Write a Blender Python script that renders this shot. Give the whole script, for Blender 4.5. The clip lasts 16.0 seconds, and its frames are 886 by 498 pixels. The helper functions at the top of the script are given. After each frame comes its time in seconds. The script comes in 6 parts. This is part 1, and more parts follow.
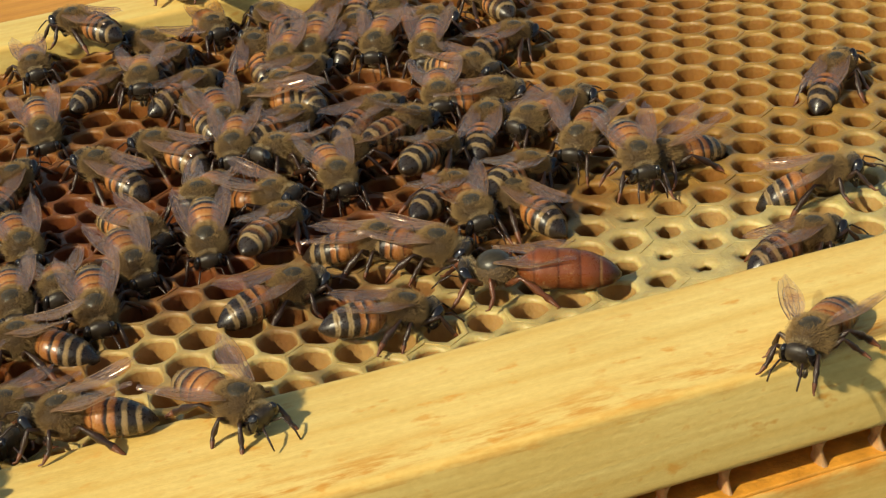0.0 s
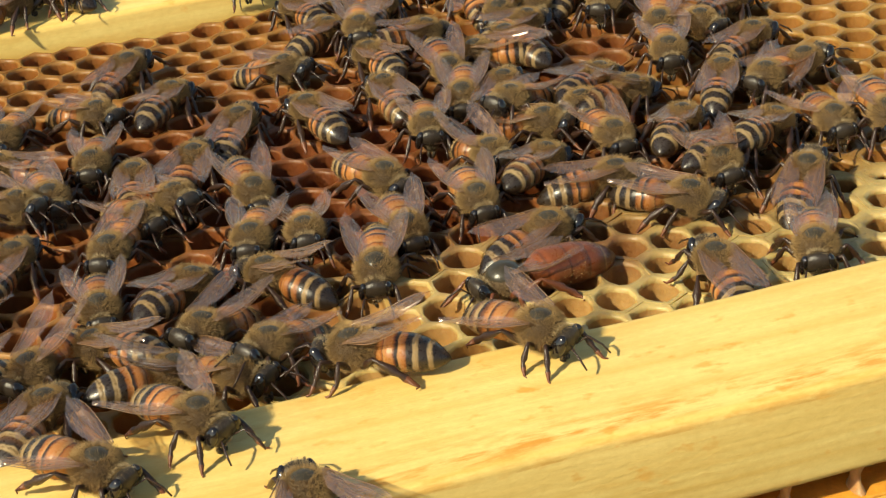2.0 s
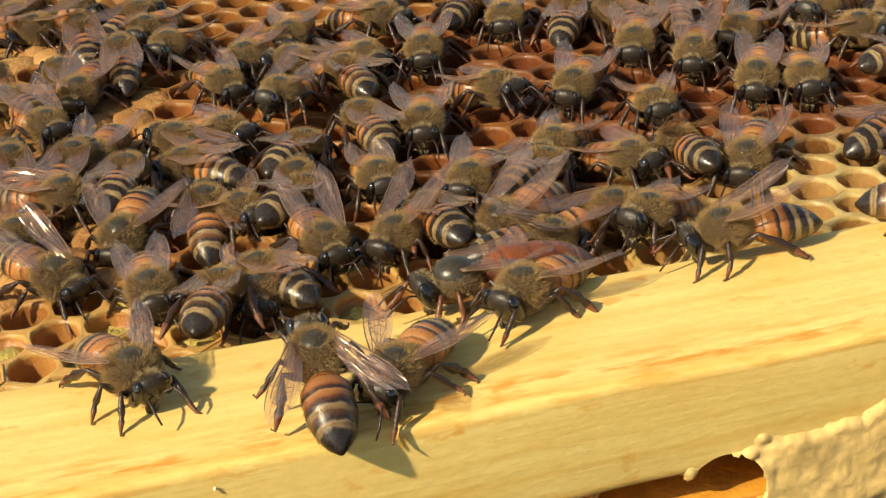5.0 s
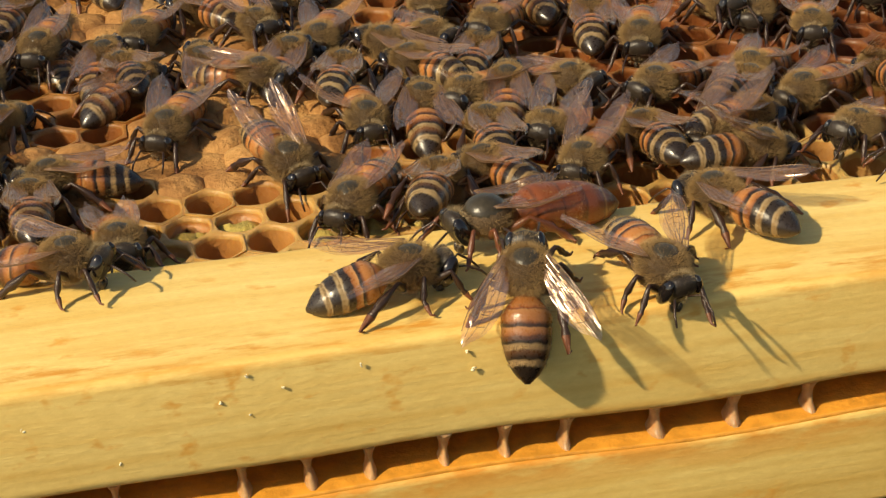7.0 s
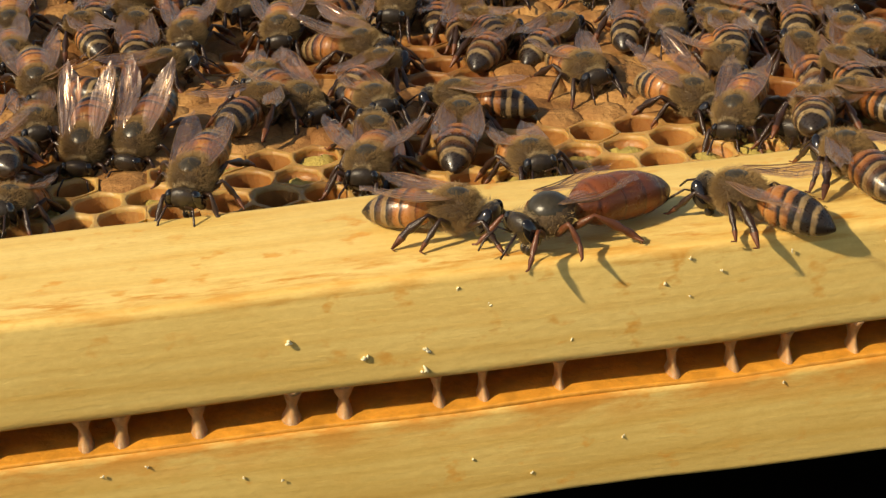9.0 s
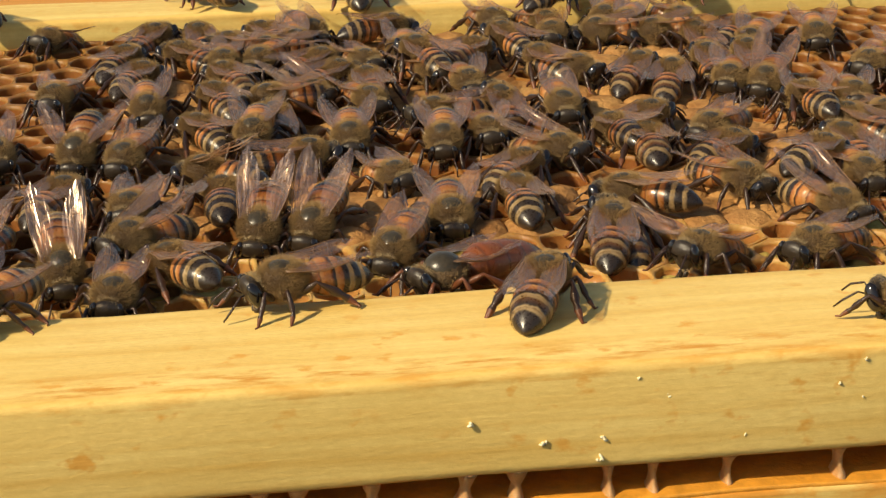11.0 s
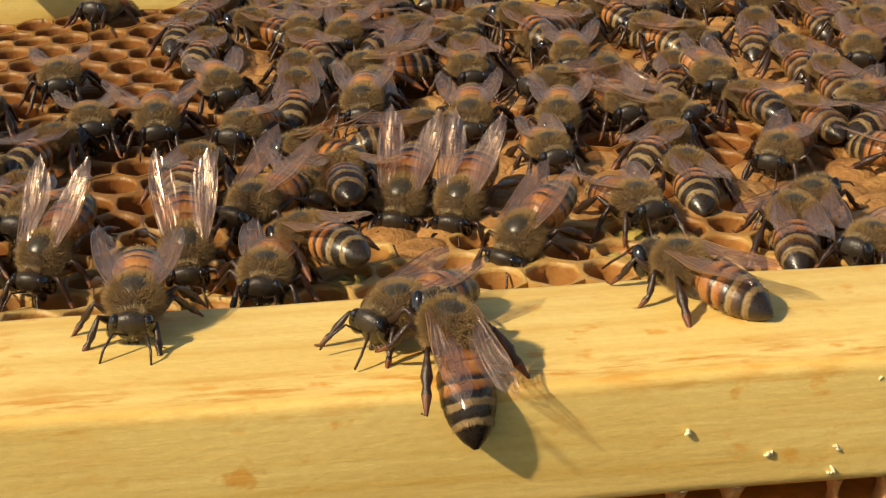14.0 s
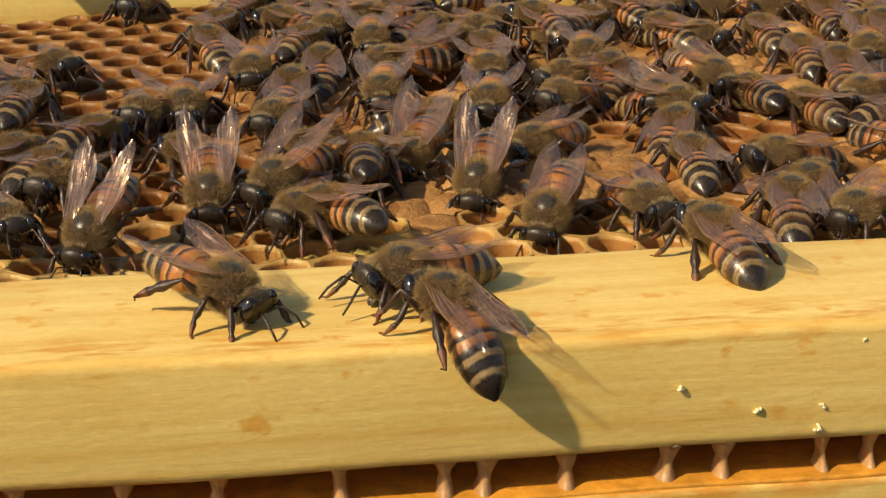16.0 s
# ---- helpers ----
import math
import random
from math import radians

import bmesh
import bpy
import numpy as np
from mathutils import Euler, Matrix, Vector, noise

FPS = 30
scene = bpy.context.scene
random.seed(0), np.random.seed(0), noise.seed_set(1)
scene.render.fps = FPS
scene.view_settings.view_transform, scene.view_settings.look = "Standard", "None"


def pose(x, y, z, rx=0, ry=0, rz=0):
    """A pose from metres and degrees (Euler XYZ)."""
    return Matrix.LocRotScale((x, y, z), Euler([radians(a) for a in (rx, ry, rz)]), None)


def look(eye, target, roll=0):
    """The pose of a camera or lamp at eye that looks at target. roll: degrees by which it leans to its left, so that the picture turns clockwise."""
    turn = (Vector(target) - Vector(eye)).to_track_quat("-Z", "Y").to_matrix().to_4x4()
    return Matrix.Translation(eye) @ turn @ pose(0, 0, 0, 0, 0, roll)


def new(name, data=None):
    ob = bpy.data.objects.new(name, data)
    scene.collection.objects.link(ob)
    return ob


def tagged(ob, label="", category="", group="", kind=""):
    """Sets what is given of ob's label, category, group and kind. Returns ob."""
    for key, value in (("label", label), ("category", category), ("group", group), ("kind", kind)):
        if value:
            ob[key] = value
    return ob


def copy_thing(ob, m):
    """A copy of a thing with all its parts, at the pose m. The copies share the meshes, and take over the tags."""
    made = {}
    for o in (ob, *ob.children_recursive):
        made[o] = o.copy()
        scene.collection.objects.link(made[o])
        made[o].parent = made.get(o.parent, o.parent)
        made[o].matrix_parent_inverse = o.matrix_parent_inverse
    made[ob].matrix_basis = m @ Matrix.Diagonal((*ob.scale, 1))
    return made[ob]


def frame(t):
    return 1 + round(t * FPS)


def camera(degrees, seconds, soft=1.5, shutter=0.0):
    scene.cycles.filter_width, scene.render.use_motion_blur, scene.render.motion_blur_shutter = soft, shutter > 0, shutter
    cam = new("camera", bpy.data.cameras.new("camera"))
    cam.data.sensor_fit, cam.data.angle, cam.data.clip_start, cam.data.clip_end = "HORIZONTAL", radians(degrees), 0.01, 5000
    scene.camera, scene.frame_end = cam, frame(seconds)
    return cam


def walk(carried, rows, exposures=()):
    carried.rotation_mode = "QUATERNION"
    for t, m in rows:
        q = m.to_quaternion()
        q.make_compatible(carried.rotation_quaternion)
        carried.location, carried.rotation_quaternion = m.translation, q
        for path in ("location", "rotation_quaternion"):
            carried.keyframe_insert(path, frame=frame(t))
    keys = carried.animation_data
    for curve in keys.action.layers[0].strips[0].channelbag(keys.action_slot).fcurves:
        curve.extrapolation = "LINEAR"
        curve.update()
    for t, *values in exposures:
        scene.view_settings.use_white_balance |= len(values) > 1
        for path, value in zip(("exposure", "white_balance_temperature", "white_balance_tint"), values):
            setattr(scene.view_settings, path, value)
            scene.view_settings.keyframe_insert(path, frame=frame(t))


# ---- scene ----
cam = camera(27.03, 16.0, soft=1.35, shutter=0.0)
PATH = [
    (0, (0.06798, -0.13400, 0.09364), (0.11269, 0.03744, 0.00085), -7.26),
    (0.5, (0.06274, -0.14019, 0.10019), (0.10361, 0.02911, 0.00187), -7.70),
    (1, (0.05352, -0.13586, 0.09777), (0.09446, 0.03519, 0.00257), -7.22),
    (1.5, (0.05606, -0.13103, 0.09566), (0.09431, 0.04131, 0.00165), -7.03),
    (2, (0.04911, -0.12768, 0.09029), (0.08599, 0.04554, -0.00264), -6.83),
    (2.5, (0.04083, -0.12560, 0.08941), (0.07579, 0.04816, -0.00324), -6.86),
    (3, (0.03409, -0.12358, 0.09354), (0.06962, 0.04942, -0.00031), -6.34),
    (3.2, (0.03030, -0.12402, 0.09326), (0.06690, 0.04878, -0.00054), -5.86),
    (5.3, (0.00689, -0.11952, 0.07444), (0.04605, 0.05571, -0.01365), -4.38),
    (5.5, (0.00339, -0.11882, 0.07422), (0.04241, 0.05624, -0.01428), -3.67),
    (6, (-0.00775, -0.11913, 0.07845), (0.03017, 0.05474, -0.01283), -2.79),
    (6.5, (-0.01278, -0.12338, 0.07794), (0.02217, 0.05041, -0.01466), -2.61),
    (7, (-0.00778, -0.12744, 0.07453), (0.02538, 0.04725, -0.01703), -2.52),
    (7.5, (-0.01445, -0.12801, 0.07264), (0.01996, 0.04729, -0.01728), -2.17),
    (8, (-0.02339, -0.12871, 0.07583), (0.00847, 0.04659, -0.01504), -1.88),
    (8.5, (-0.02849, -0.13220, 0.07281), (-0.00004, 0.04520, -0.01506), -2.51),
    (9, (-0.04172, -0.14077, 0.06801), (-0.01619, 0.03899, -0.01587), -3.20),
    (9.2, (-0.04043, -0.14339, 0.06945), (-0.01552, 0.03646, -0.01442), -3.03),
    (11.3, (-0.06480, -0.14032, 0.06646), (-0.03514, 0.04433, -0.00443), 0.34),
    (11.5, (-0.06847, -0.13674, 0.06683), (-0.03785, 0.04748, -0.00478), 0.79),
    (12, (-0.07226, -0.13263, 0.06648), (-0.04122, 0.05067, -0.00726), 0.51),
    (12.5, (-0.07658, -0.12726, 0.06447), (-0.04427, 0.05519, -0.01082), 0.56),
    (13, (-0.07646, -0.12247, 0.05933), (-0.04234, 0.06040, -0.01412), 0.56),
    (13.5, (-0.07404, -0.12346, 0.05076), (-0.04057, 0.06269, -0.01428), -0.27),
    (14, (-0.07593, -0.11769, 0.05692), (-0.04186, 0.06590, -0.01474), 0.30),
    (14.5, (-0.07840, -0.12322, 0.05439), (-0.04657, 0.06020, -0.01871), 0.38),
    (15, (-0.07663, -0.12721, 0.05410), (-0.04691, 0.05668, -0.01872), 0.63),
    (15.5, (-0.07655, -0.13028, 0.05793), (-0.04702, 0.05431, -0.01317), 0.35),
    (16, (-0.07544, -0.12716, 0.05501), (-0.04487, 0.05814, -0.01377), 0.45),
]
# seconds, stops, kelvin, tint
LIGHTNESS = [(0.0, -0.10, 7200, 2), (0.5, -0.18, 7200, 2), (1.0, 0.08, 7200, 1), (1.5, 0.27, 7200, 1), (3.0, 0.30, 7300, 4), (5.5, 0.25, 7500, 5), (6.0, 0.10, 7600, 6), (6.5, 0.10, 7700, 8),
             (7.5, -0.06, 7800, 9), (8.0, -0.15, 7800, 10), (9.0, -0.06, 7800, 10), (11.5, 0.0, 7700, 9), (12.5, -0.03, 7700, 9), (14.5, -0.04, 7800, 10), (16.0, -0.10, 7800, 10)]
walk(cam, [(t, look(eye, target, roll)) for t, eye, target, roll in PATH], LIGHTNESS)

# ---- light ----
SUN_WAY = Vector((0.70, 0.325, -0.615)).normalized()
sun_data = bpy.data.lights.new("sun", "SUN")
sun_data.energy, sun_data.angle, sun_data.color = 4.9, radians(1.8), (1.0, 0.90, 0.70)
sun = new("sun", sun_data)
sun.matrix_world = look((-0.70, -0.325, 0.615), (0, 0, 0))
world = bpy.data.worlds.new("sky")
scene.world = world
world.use_nodes = True
sky = world.node_tree.nodes.new("ShaderNodeTexSky")
sky.sky_type, sky.sun_disc = "NISHITA", False
sky.sun_elevation = math.asin(-SUN_WAY.z)
sky.sun_rotation = math.atan2(-SUN_WAY.x, -SUN_WAY.y)
world.node_tree.links.new(sky.outputs[0], world.node_tree.nodes["Background"].inputs[0])
world.node_tree.nodes["Background"].inputs[1].default_value = 0.118

MM = 0.001
BAR_DEEP, FACE, TOTAL = 0.0189, 0.0102, 0.0236
GAP_LOW = -0.0138
COMB_Z, FAR_Y = -0.0037, 0.1345
QUEEN_GAP = (-0.062, -0.022)


# ---- materials ----
class Nodes:
    """A small builder for node materials."""

    def __init__(self, name):
        self.mat = bpy.data.materials.new(name)
        self.mat.use_nodes = True
        self.tree = self.mat.node_tree
        self.bsdf = self.tree.nodes["Principled BSDF"]

    def put(self, kind, **values):
        node = self.tree.nodes.new("ShaderNode" + kind)
        for key, value in values.items():
            node.inputs[key].default_value = value
        return node

    def join(self, a, b):
        self.tree.links.new(a, b)

    def coords(self, kind="Object", scale=(1, 1, 1)):
        tex, mapping = self.put("TexCoord"), self.put("Mapping")
        self.join(tex.outputs[kind], mapping.inputs[0])
        mapping.inputs["Scale"].default_value = scale
        return mapping.outputs[0]

    def position(self, scale=(1, 1, 1)):
        geo, mapping = self.put("NewGeometry"), self.put("Mapping")
        self.join(geo.outputs["Position"], mapping.inputs[0])
        mapping.inputs["Scale"].default_value = scale
        return mapping.outputs[0]

    def noise(self, vector, scale, detail=3.0, rough=0.6):
        node = self.put("TexNoise", Scale=scale, Detail=detail, Roughness=rough)
        self.join(vector, node.inputs["Vector"])
        return node.outputs[0]

    def ramp(self, value, stops, kind="LINEAR"):
        node = self.put("ValToRGB")
        node.color_ramp.interpolation = kind
        for n, (at, colour) in enumerate(stops):
            el = node.color_ramp.elements[n] if n < 2 else node.color_ramp.elements.new(at)
            el.position, el.color = at, (*colour, 1) if len(colour) == 3 else colour
        self.join(value, node.inputs[0])
        return node.outputs[0]

    def mix(self, fac, a, b, blend="MIX"):
        node = self.tree.nodes.new("ShaderNodeMix")
        node.data_type, node.blend_type = "RGBA", blend
        for value, socket in ((fac, node.inputs[0]), (a, node.inputs[6]), (b, node.inputs[7])):
            if isinstance(value, (int, float)):
                socket.default_value = value
            elif isinstance(value, tuple):
                socket.default_value = (*value, 1)
            else:
                self.join(value, socket)
        return node.outputs[2]

    def math(self, op, a, b=0.0, c=0.0):
        node = self.tree.nodes.new("ShaderNodeMath")
        node.operation = op
        for value, socket in zip((a, b, c), node.inputs):
            if isinstance(value, (int, float)):
                socket.default_value = value
            else:
                self.join(value, socket)
        return node.outputs[0]

    def bump(self, height, strength, distance):
        node = self.put("Bump", Strength=strength, Distance=distance)
        self.join(height, node.inputs["Height"])
        self.join(node.outputs[0], self.bsdf.inputs["Normal"])

    def done(self, colour=None, rough=0.5, **values):
        if isinstance(colour, tuple):
            self.bsdf.inputs["Base Color"].default_value = (*colour, 1)
        elif colour is not None:
            self.join(colour, self.bsdf.inputs["Base Color"])
        if isinstance(rough, (int, float)):
            self.bsdf.inputs["Roughness"].default_value = rough
        else:
            self.join(rough, self.bsdf.inputs["Roughness"])
        for key, value in values.items():
            self.bsdf.inputs[key.replace("_", " ")].default_value = value
        return self.mat


def pine(name, light, dark, stain=0.5):
    """Fresh planed pine: broad soft growth bands along x, faint fibre, orange propolis flecks, a lightly rough skin."""
    n = Nodes(name)
    # growth bands a few millimetres wide, wandering slowly along the bar
    drift = n.math("MULTIPLY", n.noise(n.position((14, 30, 30)), 1.0, 2, 0.5), 0.006)
    sep = n.put("SeparateXYZ")
    n.join(n.position(), sep.inputs[0])
    across = n.math("ADD", n.math("ADD", sep.outputs[1], n.math("MULTIPLY", sep.outputs[2], 1.25)), drift)
    comb_xyz = n.put("CombineXYZ")
    n.join(n.math("MULTIPLY", across, 1.0), comb_xyz.inputs[0])
    bands = n.noise(comb_xyz.outputs[0], 420, 2, 0.5)
    fibre = n.noise(n.position((30, 900, 900)), 2.0, 4, 0.6)
    base = n.mix(n.ramp(bands, [(0.38, (0, 0, 0)), (0.66, (1, 1, 1))]), light, dark)
    base = n.mix(n.ramp(fibre, [(0.45, (0, 0, 0)), (0.80, (0.30, 0.30, 0.30))]), base, (dark[0] * 0.94, dark[1] * 0.86, dark[2] * 0.72))
    # broad pale and warm patches
    tone = n.ramp(n.noise(n.position((25, 70, 70)), 1.6, 3, 0.5), [(0.35, (0.94, 0.91, 0.84)), (0.65, (1.03, 1.04, 1.06))])
    base = n.mix(1.0, base, tone, "MULTIPLY")
    # separate propolis flecks
    where = n.ramp(n.noise(n.position((40, 70, 70)), 1.0, 2), [(0.41, (0, 0, 0)), (0.55, (1, 1, 1))])
    fleck = n.ramp(n.noise(n.position((300, 460, 460)), 1.0, 3, 0.55), [(0.59, (0, 0, 0)), (0.69, (1, 1, 1))])
    base = n.mix(n.math("MULTIPLY", n.math("MULTIPLY", fleck, where), 0.75 * stain), base, (0.74, 0.36, 0.07))
    smudge = n.ramp(n.noise(n.position((60, 210, 210)), 1.6, 4, 0.6), [(0.57, (0, 0, 0)), (0.72, (1, 1, 1))])
    base = n.mix(n.math("MULTIPLY", smudge, 0.30 * stain), base, (0.74, 0.40, 0.09))
    # propolis rubbed into the long edges
    near_edge = n.math("SUBTRACT", 1.0, n.math("DIVIDE", n.math("ABSOLUTE", n.math("SUBTRACT", sep.outputs[1], 0.0022)), 0.0042))
    streak = n.ramp(n.noise(n.position((70, 330, 330)), 2.2, 4, 0.65), [(0.47, (0, 0, 0)), (0.62, (1, 1, 1))])
    top_only = n.math("GREATER_THAN", sep.outputs[2], -0.0012)
    edge = n.math("MULTIPLY", n.math("MULTIPLY", n.math("MAXIMUM", near_edge, 0.0), streak), top_only)
    base = n.mix(n.math("MULTIPLY", edge, 0.85 * stain), base, (0.66, 0.30, 0.05))
    low_edge = n.math("SUBTRACT", 1.0, n.math("DIVIDE", n.math("ABSOLUTE", n.math("ADD", sep.outputs[2], 0.0130)), 0.0042))
    smear = n.ramp(n.noise(n.position((55, 200, 200)), 2.4, 4, 0.65), [(0.36, (0, 0, 0)), (0.56, (1, 1, 1))])
    base = n.mix(n.math("MULTIPLY", n.math("MULTIPLY", n.math("MAXIMUM", low_edge, 0.0), smear), 1.1 * stain), base, (0.66, 0.27, 0.04))
    mottle = n.ramp(n.noise(n.position((500, 900, 900)), 1.6, 4, 0.7), [(0.3, (0.90, 0.87, 0.80)), (0.7, (1.03, 1.03, 1.03))])
    base = n.mix(0.8, base, mottle, "MULTIPLY")
    relief = n.math("ADD", n.math("MULTIPLY", fibre, 0.5), n.noise(n.position((420, 900, 900)), 1.6, 4, 0.65))
    n.bump(relief, 0.32, 0.00020)
    return n.done(base, 0.55, Specular_IOR_Level=0.28)


def wax(name, age_and_shade=1.0):
    """Beeswax comb: pale new wax by the bar on one side, golden farther in, brown old brood comb in the middle."""
    n = Nodes(name)
    sep = n.put("SeparateXYZ")
    wob = n.noise(n.position(), 70, 2)
    n.join(n.position(), sep.inputs[0])
    shift = n.math("MULTIPLY", n.math("SUBTRACT", wob, 0.5), 0.05)
    x, y = n.math("ADD", sep.outputs[0], shift), n.math("ADD", sep.outputs[1], shift)
    u = n.math("DIVIDE", n.math("ADD", x, 0.11), 0.32)
    inner = n.ramp(u, [(0.0, (0.28, 0.135, 0.038)), (0.22, (0.31, 0.145, 0.04)), (0.45, (0.32, 0.14, 0.04)), (0.56, (0.20, 0.072, 0.022)),
                       (0.70, (0.18, 0.065, 0.02)), (0.79, (0.34, 0.19, 0.05)), (1.0, (0.44, 0.28, 0.08))])
    rim = n.ramp(u, [(0.0, (0.60, 0.42, 0.16)), (0.30, (0.58, 0.34, 0.11)), (0.5, (0.58, 0.36, 0.12)), (0.58, (0.58, 0.43, 0.17)), (1.0, (0.62, 0.54, 0.25))])
    strip = n.ramp(n.math("DIVIDE", n.math("SUBTRACT", y, 0.024), 0.03), [(0.15, (1, 1, 1)), (0.85, (0, 0, 0))])
    base = n.mix(strip, inner, rim)
    farther = n.ramp(n.math("DIVIDE", n.math("SUBTRACT", y, 0.085), 0.04), [(0.1, (0, 0, 0)), (0.8, (1, 1, 1))])
    base = n.mix(farther, base, (0.30, 0.145, 0.036))
    # below 1 this browns the wax for age and for shade inside cells
    base = n.mix(1.0, base, (age_and_shade, age_and_shade * age_and_shade * age_and_shade ** 0.5, age_and_shade ** 3), "MULTIPLY")
    grime = n.ramp(n.noise(n.position(), 260, 4, 0.65), [(0.35, (0.7, 0.6, 0.5)), (0.7, (1.08, 1.05, 1.0))])
    base = n.mix(0.8, base, grime, "MULTIPLY")
    n.bump(n.noise(n.position(), 1800, 4, 0.6), 0.5, 0.00025)
    return n.done(base, n.ramp(n.noise(n.position(), 900, 2), [(0.3, (0.35,) * 3), (0.8, (0.6,) * 3)]), Subsurface_Weight=0.15,
                  Subsurface_Radius=(0.003, 0.0015, 0.0006), Subsurface_Scale=1.0)


def capping():
    """Brood cappings: porous tan wax, darker and lighter from cell to cell, pitted."""
    n = Nodes("brood_cap")
    broad = n.noise(n.position(), 190, 2, 0.5)
    fine = n.noise(n.position(), 1300, 4, 0.7)
    base = n.ramp(broad, [(0.3, (0.28, 0.125, 0.040)), (0.5, (0.43, 0.215, 0.073)), (0.72, (0.56, 0.315, 0.115))])
    base = n.mix(0.7, base, n.ramp(fine, [(0.3, (0.55, 0.48, 0.40)), (0.65, (1.05, 1.05, 1.05))]), "MULTIPLY")
    n.bump(n.math("ADD", fine, n.math("MULTIPLY", n.noise(n.position(), 480, 3, 0.6), 1.6)), 0.8, 0.0004)
    return n.done(base, 0.8, Specular_IOR_Level=0.3)


def simple(name, colour, rough, bump=0.0, scale=900, **values):
    n = Nodes(name)
    tone = n.ramp(n.noise(n.coords(), scale * 0.5, 3), [(0.3, tuple(c * 0.72 for c in colour)), (0.7, tuple(min(1, c * 1.15) for c in colour))])
    if bump:
        n.bump(n.noise(n.coords(), scale, 4), bump, 0.0002)
    return n.done(tone, rough, **values)


def banded(name, stops, rough=0.32, length=0.0069, start=-0.0017, royal_free=True, other=None):
    """Chitin plates with bands along the body; every insect differs a little in how dark it is."""
    n = Nodes(name)
    sep = n.put("SeparateXYZ")
    n.join(n.coords(), sep.inputs[0])
    wob = n.math("MULTIPLY", n.math("SUBTRACT", n.noise(n.coords(), 900, 2), 0.5), 0.07 if royal_free else 0.03)
    u = n.math("ADD", n.math("DIVIDE", n.math("SUBTRACT", start, sep.outputs[0]), length), wob)
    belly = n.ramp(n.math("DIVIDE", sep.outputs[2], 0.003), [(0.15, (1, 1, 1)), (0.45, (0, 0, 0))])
    base = n.ramp(u, stops)
    info = n.put("ObjectInfo")
    if other:
        blond = n.ramp(n.math("FRACT", n.math("MULTIPLY", info.outputs["Random"], 7.3)), [(0.70, (0, 0, 0)), (0.96, (0.4, 0.4, 0.4))])
        base = n.mix(blond, base, n.ramp(u, other))
    tone = n.ramp(info.outputs["Random"], [(0.0, (0.62, 0.52, 0.45)), (0.35, (0.95, 0.9, 0.85)), (0.75, (1.12, 1.08, 1.0)), (1.0, (0.8, 0.7, 0.6))])
    base = n.mix(1.0, base, tone, "MULTIPLY")
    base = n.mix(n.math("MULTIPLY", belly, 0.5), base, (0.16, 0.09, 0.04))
    n.bump(n.noise(n.coords(), 5200, 3), 0.25, 0.00008)
    return n.done(base, n.ramp(n.noise(n.coords(), 2600, 2), [(0.35, (rough * 0.7,) * 3), (0.7, (rough * 1.5,) * 3)]), Specular_IOR_Level=0.55)


AMBER, TAN, BLACK = (0.37, 0.155, 0.048), (0.31, 0.225, 0.12), (0.026, 0.018, 0.013)
LIGHT_AMBER, RUST = (0.43, 0.22, 0.088), (0.30, 0.095, 0.028)
WORKER_BANDS = [(0.0, RUST), (0.05, AMBER), (0.15, AMBER), (0.172, RUST), (0.186, (0.10, 0.035, 0.015)), (0.20, LIGHT_AMBER), (0.24, AMBER), (0.32, AMBER), (0.345, (0.16, 0.055, 0.02)), (0.365, BLACK), (0.388, BLACK), (0.40, LIGHT_AMBER),
                (0.435, AMBER), (0.475, (0.24, 0.09, 0.03)), (0.495, BLACK), (0.562, BLACK), (0.578, TAN), (0.625, TAN), (0.645, BLACK), (0.742, BLACK), (0.757, TAN), (0.798, TAN), (0.818, BLACK), (1.0, BLACK)]
BLOND_BANDS = [(0.0, RUST), (0.06, AMBER), (0.165, AMBER), (0.183, RUST), (0.20, LIGHT_AMBER), (0.34, AMBER), (0.368, (0.12, 0.045, 0.018)), (0.385, (0.12, 0.045, 0.018)), (0.40, LIGHT_AMBER), (0.46, AMBER), (0.52, RUST), (0.55, BLACK), (0.57, BLACK),
               (0.582, TAN), (0.66, AMBER), (0.70, (0.14, 0.06, 0.025)), (0.735, BLACK), (0.755, TAN), (0.80, TAN), (0.83, BLACK), (1.0, BLACK)]
RED, DUSK, SEAM = (0.25, 0.080, 0.028), (0.19, 0.058, 0.022), (0.12, 0.038, 0.017)
QUEEN_BANDS = [(0.0, DUSK), (0.10, RED), (0.145, RED), (0.16, SEAM), (0.18, (0.25, 0.075, 0.027)), (0.30, RED), (0.365, RED), (0.38, SEAM), (0.40, (0.25, 0.075, 0.027)), (0.50, RED),
               (0.565, DUSK), (0.58, SEAM), (0.60, (0.27, 0.075, 0.026)), (0.745, DUSK), (0.76, SEAM), (0.775, (0.34, 0.20, 0.09)), (0.80, (0.16, 0.045, 0.02)), (0.89, (0.07, 0.025, 0.014)), (1.0, (0.04, 0.018, 0.012))]
